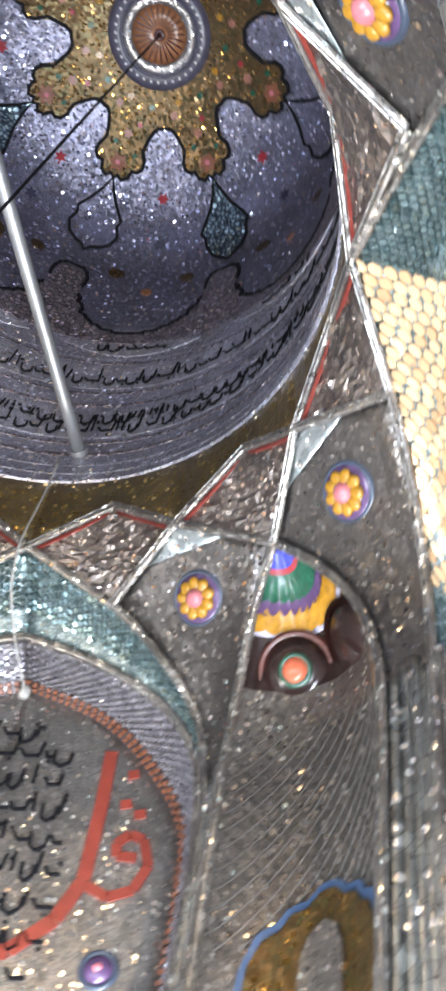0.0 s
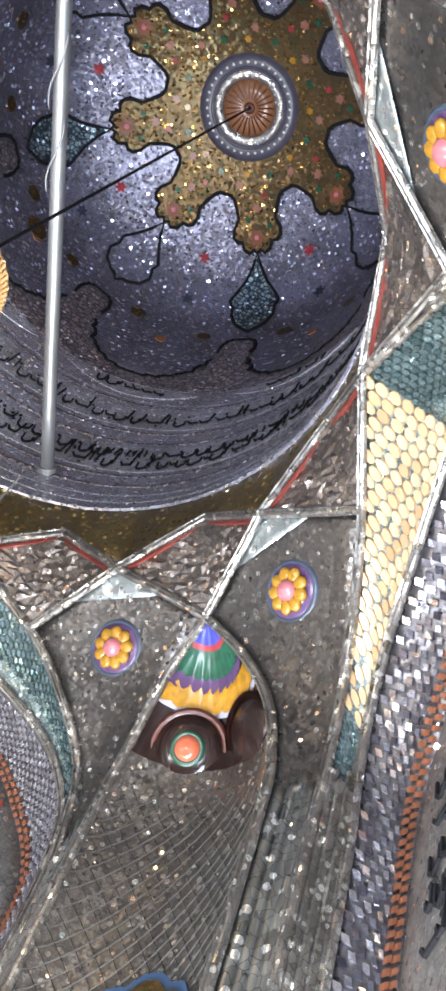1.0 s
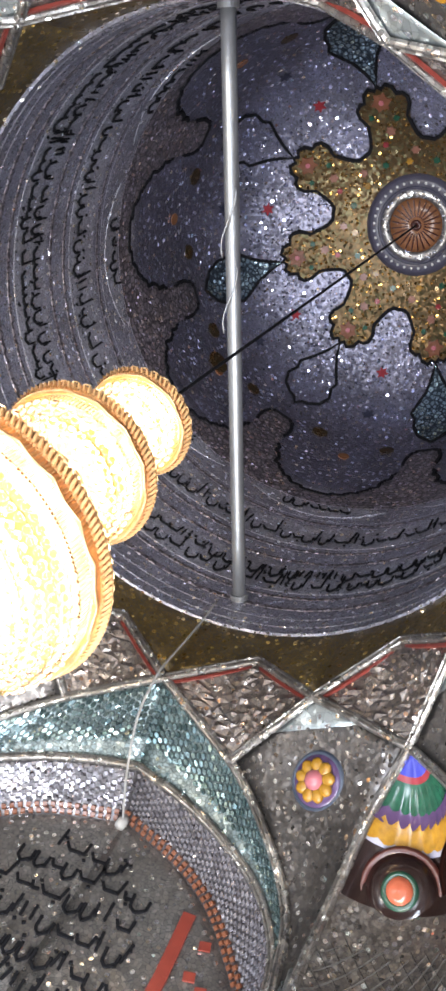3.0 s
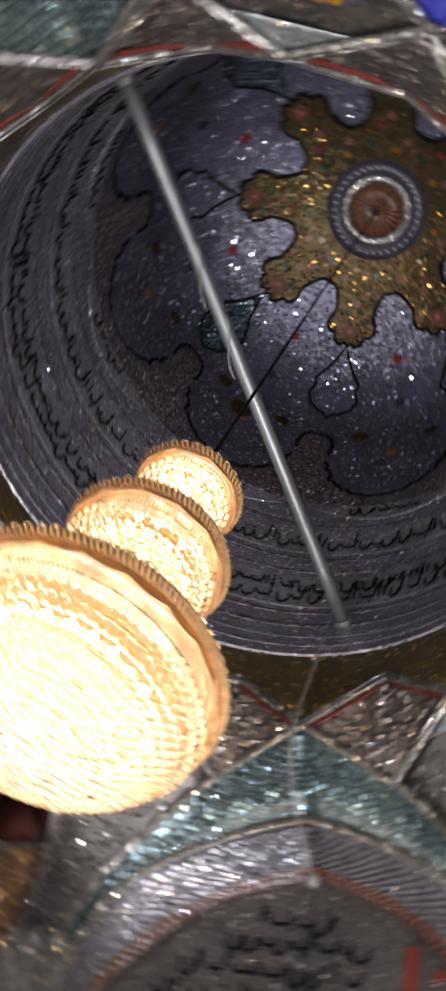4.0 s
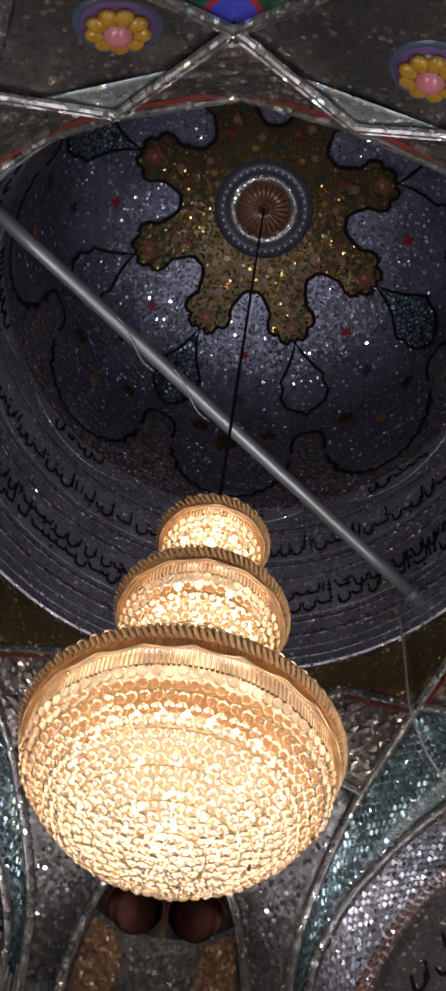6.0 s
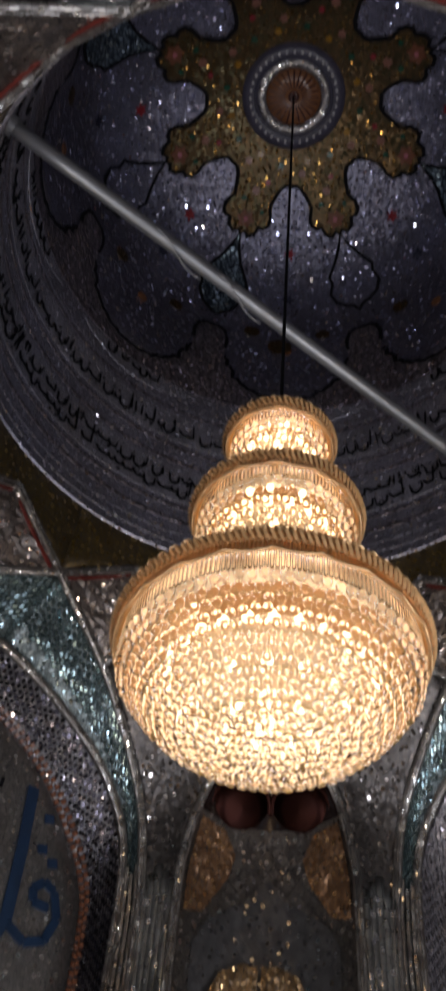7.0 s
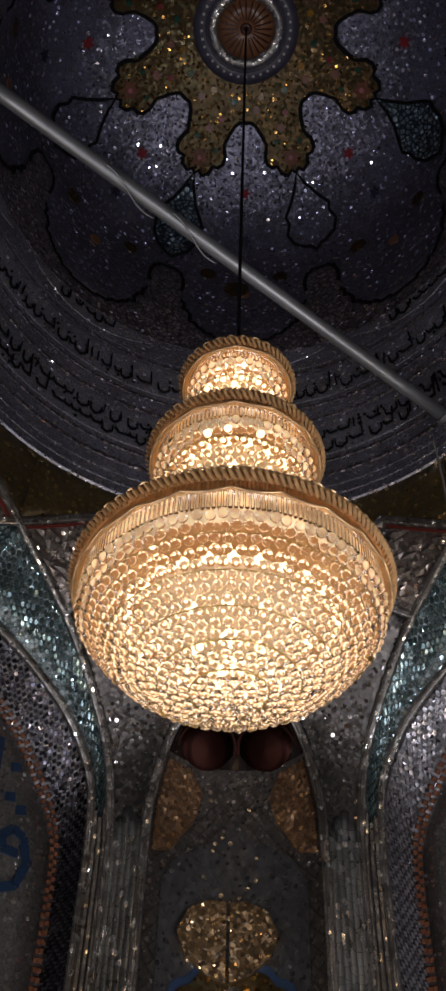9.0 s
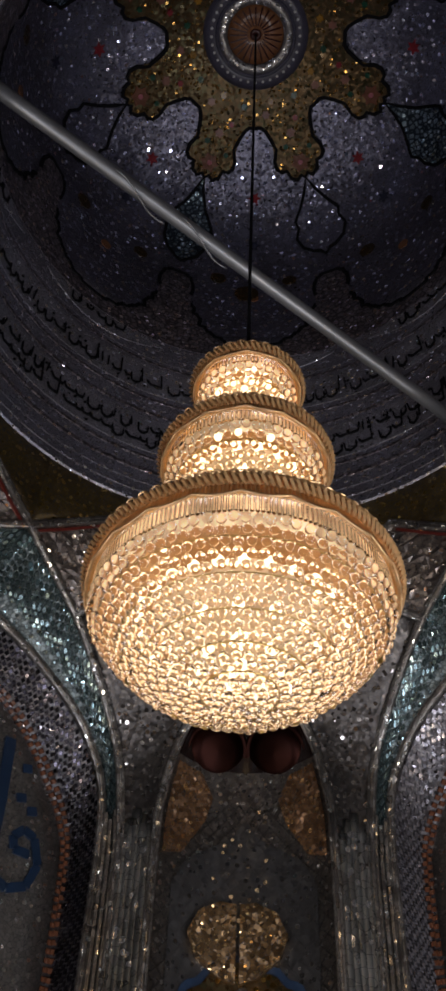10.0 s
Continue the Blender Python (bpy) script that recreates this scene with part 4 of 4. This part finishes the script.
for z0, z1, m1, off in ((8.7, 8.74, M_DRUM, 0.004), (8.62, 8.67, M_LATTICE, 0.005), (8.16, 8.58, M_CART2, 0.005), (8.06, 8.11, M_LATTICE, 0.006),
                        (7.86, 7.91, M_LATTICE, 0.006), (7.36, 7.82, M_CART2, 0.005), (7.27, 7.32, M_LATTICE, 0.006), (7.1, 7.16, M_LATTICE, 0.006),
                        (6.96, 7.0, M_DRUM, 0.005), (6.85, 6.89, M_DRUM, 0.006), (6.74, 6.79, M_DRUM, 0.012)):
    drum_band(z0, z1, m1, off)


def stroke(verts, faces, pts, w, place):
    """Flat raised stroke along (u, z) points, put on a surface by place(u, z, off)."""
    for (u0, z0), (u1, z1) in zip(pts, pts[1:]):
        d = math.hypot(u1 - u0, z1 - z0) or 1
        nu, nz = -(z1 - z0) / d * w / 2, (u1 - u0) / d * w / 2
        i = len(verts)
        for uu, zz in ((u0 + nu, z0 + nz), (u1 + nu, z1 + nz), (u1 - nu, z1 - nz), (u0 - nu, z0 - nz)):
            verts += [place(uu, zz, 0.0), place(uu, zz, 0.014)]
        faces += [(i + 1, i + 3, i + 5, i + 7), (i, i + 2, i + 3, i + 1), (i + 2, i + 4, i + 5, i + 3), (i + 4, i + 6, i + 7, i + 5), (i + 6, i, i + 1, i + 7)]


def lettering(length, rng, h):
    """Illegible writing as plain strokes: uprights, base lines, bowls and dots."""
    out, u = [], 0.0
    while u < length:
        k = rng.random()
        if k < 0.42:
            top = h * rng.uniform(0.55, 1.0)
            out.append(([(u, 0), (u + rng.uniform(-0.02, 0.02), top)], 0.022))
            u += rng.uniform(0.035, 0.07)
        elif k < 0.75:
            w = rng.uniform(0.06, 0.16)
            out.append(([(u, 0.05), (u + w * 0.3, 0.0), (u + w, 0.01)], 0.026))
            u += w
        else:
            w = rng.uniform(0.07, 0.12)
            out.append(([(u, 0.06), (u + w * 0.1, -0.03), (u + w * 0.5, -0.06), (u + w, -0.02), (u + w, 0.05)], 0.024))
            u += w + 0.02
        if rng.random() < 0.4:
            zz = h * rng.choice((-0.25, 0.45, 0.6))
            out.append(([(u - 0.03, zz), (u - 0.008, zz + 0.012)], 0.022))
    return out


rng = random.Random(5)
for zc, h in ((8.27, 0.24), (7.48, 0.27), (7.62, 0.14)):
    verts, faces = [], []
    place = lambda u, z, o: on_dome(math.degrees(u / 2.1), arc_of_z(zc) - z, 0.013 + o)
    for pts, w in lettering(2 * math.pi * 2.1 - 0.1, rng, h):
        stroke(verts, faces, pts, w * 0.56, place)
    lt = mesh_ob("drum_lettering", verts, faces, M_BLACK, drum)
    lt["kind"] = "stuff"

for cart, az in CARTOUCHES:
    verts, faces = [], []
    for pts, w in lettering(0.6, rng, 0.13):
        stroke(verts, faces, pts, w * 0.8, lambda u, z, o: on_dome(az + math.degrees((u - 0.33) / 2.1), arc_of_z(8.93) - z, 0.004 + o))
    mesh_ob("lettering", verts, faces, M_BLACK, cart)["kind"] = "stuff"

# ---------------------------------------------------------------- vault details
from mathutils.bvhtree import BVHTree


def hit(ob, origin, target):
    me = ob.data
    tree = BVHTree.FromPolygons([v.co for v in me.vertices], [tuple(p.vertices) for p in me.polygons])
    place, normal, _, _ = tree.ray_cast(origin, (target - origin).normalized())
    return place, normal


def flower_boss(place, normal):
    if normal.dot(Vector((0, 0, 4)) - place) < 0:
        normal = -normal
    thing = empty("flower_boss", "yellow petalled enamel boss with rose centre and blue halo", "boss", "flower bosses")
    thing.matrix_world = Matrix.Translation(place) @ normal.to_track_quat("Z", "Y").to_matrix().to_4x4() @ Matrix.Scale(1.12, 4)
    halo = revolve("halo", [(0.0, 0.02), (0.12, 0.02), (0.16, 0.005), (0.165, -0.03)], P_PURPLE, thing, 32)
    revolve("halo_ring", [(0.135, 0.0), (0.15, 0.022), (0.17, 0.0), (0.17, -0.03)], P_HALO, halo, 32)
    core = revolve("dome_core", [(0.0, 0.05), (0.06, 0.05), (0.1, 0.03), (0.125, 0.0)], P_MAROON, thing, 32)
    for k in range(9):
        pet = new("petal", PETAL)
        pet.parent = core
        pet.matrix_local = pose(0, 0, 0.035, 0, 0, 40 * k) @ Matrix.Translation((0.082, 0, 0)) @ Matrix.Diagonal((1.3, 1.08, 0.7, 1))
    revolve("rose_centre", [(0.0, 0.085), (0.03, 0.08), (0.052, 0.06), (0.06, 0.03)], P_PINK, core, 20)
    return thing


for ob in [o for o in scene.objects if o.name.startswith("flower_panel")]:
    c = sum((v.co for v in ob.data.vertices), Vector()) / len(ob.data.vertices)
    az = math.degrees(math.atan2(c.x, c.y))
    az = 15 * round(az / 15)
    target = polar(2.62, az, 5.82)
    p, nrm = hit(ob, Vector((0, 0, 4.2)), target)
    if p:
        flower_boss(p, nrm)

# crimson fillets along the upper edges of the kites
for k in range(12):
    az = 30 * k
    for s in (1, -1):
        pts = resample([LOW(az - 15 * s), HIGH(az)], 6)
        low = X(az)
        pts = [p + (low - p).normalized() * 0.05 for p in pts]
        tagged(sweep("fillet", pts, [(-0.01, 0), (-0.01, 0.02), (0.01, 0.02), (0.01, 0)], M_FILLET), "crimson painted fillet beside a rib", "fillet", "fillets", "structure")

# mirror tiles on the arch soffits and reveals


def tile_sheet(name, ea, eb, rows, material, zmin, skip=None, gapf=0.92, sag=0.05, parent=None, singles=False, shape=6, zmax=9):
    length = [0.0]
    for p, q in zip(ea, ea[1:]):
        length.append(length[-1] + (q - p).length)
    def spot(l, s, off):
        k = next((i for i in range(len(length) - 1) if length[i + 1] >= l), len(length) - 2)
        f = (l - length[k]) / max(length[k + 1] - length[k], 1e-9)
        a, b = ea[k].lerp(ea[k + 1], f), eb[k].lerp(eb[k + 1], f)
        v = a.lerp(b, s)
        nrm = (b - a).cross(ea[k + 1] - ea[k])
        if nrm.length < 1e-9:
            return v, 0.0
        nrm.normalize()
        if nrm.dot(Vector((0, 0, 3)) - v) < 0:
            nrm = -nrm
        return v + outward(v) * sag * 4 * s * (1 - s) + nrm * off, (b - a).length
    verts, faces, l, odd = [], [], 0.03, 0
    while l < length[-1] - 0.03:
        mid, width = spot(l, 0.5, 0)
        if mid.z < zmin:
            break
        if mid.z > zmax:
            l += rows * 0.87
            continue
        pitch = rows
        n = max(1, int(width / pitch))
        for j in range(n):
            s = (j + 0.5 + (0.25 if odd else -0.25)) / n
            c, _ = spot(l, s, 0)
            if (skip and skip(c)) or not 0.03 < s < 0.97:
                continue
            i = len(verts)
            rim = [(math.cos(2 * math.pi * k / shape + 0.5), math.sin(2 * math.pi * k / shape + 0.5)) for k in range(shape)]
            for sc, off in ((0.5, 0.002), (0.44, 0.012)):
                for x, y in rim:
                    verts.append(spot(l + y * pitch * sc * gapf, s + x * pitch * sc * gapf / max(width, 0.05), off)[0])
            faces += [(i + k, i + (k + 1) % shape, i + shape + (k + 1) % shape, i + shape + k) for k in range(shape)] + [tuple(i + shape + k for k in range(shape))]
        l += pitch * 0.87
        odd = 1 - odd
    if not verts:
        return
    if singles:
        m = 2 * shape
        for i in range(0, len(verts), m):
            vs = verts[i:i + m]
            mesh_ob("hex_tile", vs, [tuple(k for k in f) for f in faces[:shape + 1]], material, parent)
        return
    ob = mesh_ob(name, verts, faces, material, parent)
    ob["kind"] = "stuff"
    return ob


for mid, side in ((45, 1), (45, -1), (-45, 1), (-45, -1), (135, -1), (135, 1), (225, 1), (225, -1)):
    e1 = smooth_curve([arch_point(mid, side, *p) for p in EDGE_1], 60)
    e2 = smooth_curve([arch_point(mid, side, *p) for p in EDGE_2], 60)
    e3 = smooth_curve([arch_point(mid, side, *p) for p in EDGE_3], 60)
    e12 = [a.lerp(b, 0.72) for a, b in zip(e1, e2)]
    tiles = empty("soffit_tiles", "small teal mirror tiles in rows on the arch soffit", "mirror tiles", "soffit tiles", "structure")
    if (mid, side) == (135, -1):
        tile_sheet("teal_tiles", e1, e2, 0.05, T_TEAL, 5.96, parent=tiles)
        tile_sheet("gold_tiles", e1, e2, 0.075, T_GOLD, 5.03, parent=tiles, zmax=5.96, singles=True, gapf=1.0, shape=10)
        tile_sheet("lower_tiles", e1, e2, 0.05, T_TEAL, 4.4, parent=tiles, zmax=5.0)
    else:
        tile_sheet("teal_tiles", e1, e12, 0.048, T_TEAL, 4.4, parent=tiles, sag=0.03)
    e23a, e23b = [a.lerp(b, 0.1) for a, b in zip(e2, e3)], [a.lerp(b, 0.75) for a, b in zip(e2, e3)]
    # lit tile copy on the bright reveal at 135, darker copies stand for shade elsewhere
    tile_sheet("violet_tiles", e23a, e23b, 0.06 if mid == 135 else 0.042, T_VIOLET_LIT if mid == 135 else T_VIOLET_DIM if mid == 45 else T_VIOLET_SHADED, 3.2, parent=tiles, sag=0.02, shape=4, gapf=0.95)
    # bead courses round the lettered panel
    for f, m1 in ((0.82, P_RUST), (0.93, P_RUST)):
        row = resample([p for p in [a.lerp(b, f) for a, b in zip(e2, e3)] if p.z > 3.0], 60)
        verts, faces = [], []
        for p, q in zip(row[::1], row[1::1]):
            t = (q - p) * 0.55
            u = (-outward(p) * 0.4 + Vector((0, 0, -0.3))).normalized() * 0.02
            w = t.cross(u).normalized() * 0.02
            i = len(verts)
            verts += [p - w, p + w, p + t + w, p + t - w, p - w * 0.6 + u, p + w * 0.6 + u, p + t + w * 0.6 + u, p + t - w * 0.6 + u]
            faces += [(i + 4, i + 5, i + 6, i + 7), (i, i + 1, i + 5, i + 4), (i + 1, i + 2, i + 6, i + 5), (i + 2, i + 3, i + 7, i + 6), (i + 3, i, i + 4, i + 7)]
        mesh_ob("bead_course", verts, faces, m1, tiles)["kind"] = "stuff"
    # pale half-round mirror strips on the pier between niche and wide arch
    nic = bend(mid + 45 * side)
    en = smooth_curve([polar(r, nic - side * o, z) for o, r, z in NICHE], 60)
    for f in (0.16, 0.34, 0.52, 0.7, 0.88):
        top = 4.75 - 0.35 * abs(f - 0.5)
        pts = []
        for k in range(22):
            z = top + (2.6 - top) * k / 21
            a0 = next(p.lerp(q, (p.z - z) / max(p.z - q.z, 1e-6)) for p, q in zip(en, en[1:]) if q.z <= z)
            a1 = next(p.lerp(q, (p.z - z) / max(p.z - q.z, 1e-6)) for p, q in zip(e1, e1[1:]) if q.z <= z)
            c = a0.lerp(a1, f)
            pts.append(c + outward(c) * 0.16 * f * (1 - f))
        tagged(sweep("pier_strip", pts, [(-0.034, -0.01), (-0.026, 0.018), (-0.01, 0.03), (0.01, 0.03), (0.026, 0.018), (0.034, -0.01)], M_STRIP, smooth=True),
               "pale half-round mirror strip running down the pier", "moulding", "pier strips", "structure")
    # slim vertical mouldings down the pier
    for f in (0.25, 0.5, 0.75):
        pts = [p for p in [a.lerp(b, f) for a, b in zip(e1, e2)] if 2.6 < p.z < 4.75]
        tagged(sweep("pier_moulding", [p - outward(p) * 0.01 for p in pts], [(-0.014, -0.02), (-0.01, 0.02), (0.01, 0.02), (0.014, -0.02)], M_RIB),
               "slim upright mirror moulding on the pier", "moulding", "pier mouldings", "structure")

# lettered panels
for q in range(4):
    mid = 45 + 90 * q
    place = lambda u, z, o: arch_point(mid, 1, u, 3.045 - o, z)
    sheet = empty("panel_lettering", "dark and coloured brush lettering on the mirror panel", "lettering", "panel lettering")
    verts, faces = [], []
    for r, (z, half) in enumerate(((5.22, 0.3), (5.06, 0.5), (4.86, 0.58), (4.66, 0.62), (4.46, 0.62), (4.26, 0.62), (4.06, 0.62), (3.86, 0.62), (3.66, 0.62))):
        left = half if r < 2 else 0.5 + 0.13 * min(r, 4)
        for pts, w in lettering(half + left - 0.1, rng, 0.15):
            stroke(verts, faces, [(u - left, z + d) for u, d in pts], w * 0.8, place)
    mesh_ob("dark_lettering", verts, faces, M_BLACK, sheet)["kind"] = "stuff"
    col = M_RED if q != 3 else P_BLUE2
    for s in (1,) if q in (0, 3) else ():
        verts, faces = [], []
        stroke(verts, faces, [(s * u, z) for u, z in ((0.72, 5.15), (0.75, 4.7), (0.76, 4.25), (0.66, 4.0), (0.45, 3.8), (0.2, 3.72))], 0.085, place)
        loop = [(0.78, 4.22), (0.92, 4.16), (1.06, 4.22), (1.12, 4.38), (1.06, 4.54), (0.97, 4.57), (0.9, 4.5), (0.92, 4.42), (1.04, 4.42)]
        stroke(verts, faces, [(s * u, z) for u, z in loop], 0.06, place)
        for u, z in ((0.9, 4.98), (0.9, 4.76), (1.0, 4.7)):
            stroke(verts, faces, [(s * u - 0.035, z), (s * u + 0.035, z + 0.02)], 0.06, place)
        mesh_ob("large_letter", verts, faces, col, sheet)

# violet enamel button low on the red-lettered panel
button = empty("enamel_button", "small violet enamel button set in the red-lettered panel", "button")
button.matrix_world = Matrix.Translation(arch_point(45, 1, 0.97, 3.045, 3.76)) @ (-polar(1, 45, 0)).to_track_quat("Z", "Y").to_matrix().to_4x4()
rim = revolve("rim", [(0.075, -0.01), (0.085, 0.012), (0.105, 0.01), (0.115, -0.01)], P_HALO, button, 28)
revolve("dome_cap", [(0.0, 0.04), (0.04, 0.035), (0.07, 0.018), (0.08, 0.0)], P_PURPLE, button, 28)
revolve("eye", [(0.0, 0.055), (0.018, 0.05), (0.026, 0.036)], P_PINK, button, 16)

# cable
cable = empty("wall_cable", "thin pale cable hanging over the vault ribs with a small junction", "cable")
pts = smooth_curve([polar(2.0, 45, 6.95), polar(2.02, 45, 6.56), polar(2.0, 45, 6.1), polar(2.02, 45, 5.95), polar(2.18, 45, 5.72), polar(2.55, 45, 5.6), polar(3.0, 45, 5.56)], 40)
sweep("cord", pts, disc_rod(0.009, 6), P_CABLE, cable, smooth=True)
j = revolve("junction", [(0, 0.05), (0.03, 0.045), (0.04, 0.0), (0.035, -0.05), (0, -0.055)], P_CABLE, cable, 16)
j.location = polar(3.0, 45, 5.56)
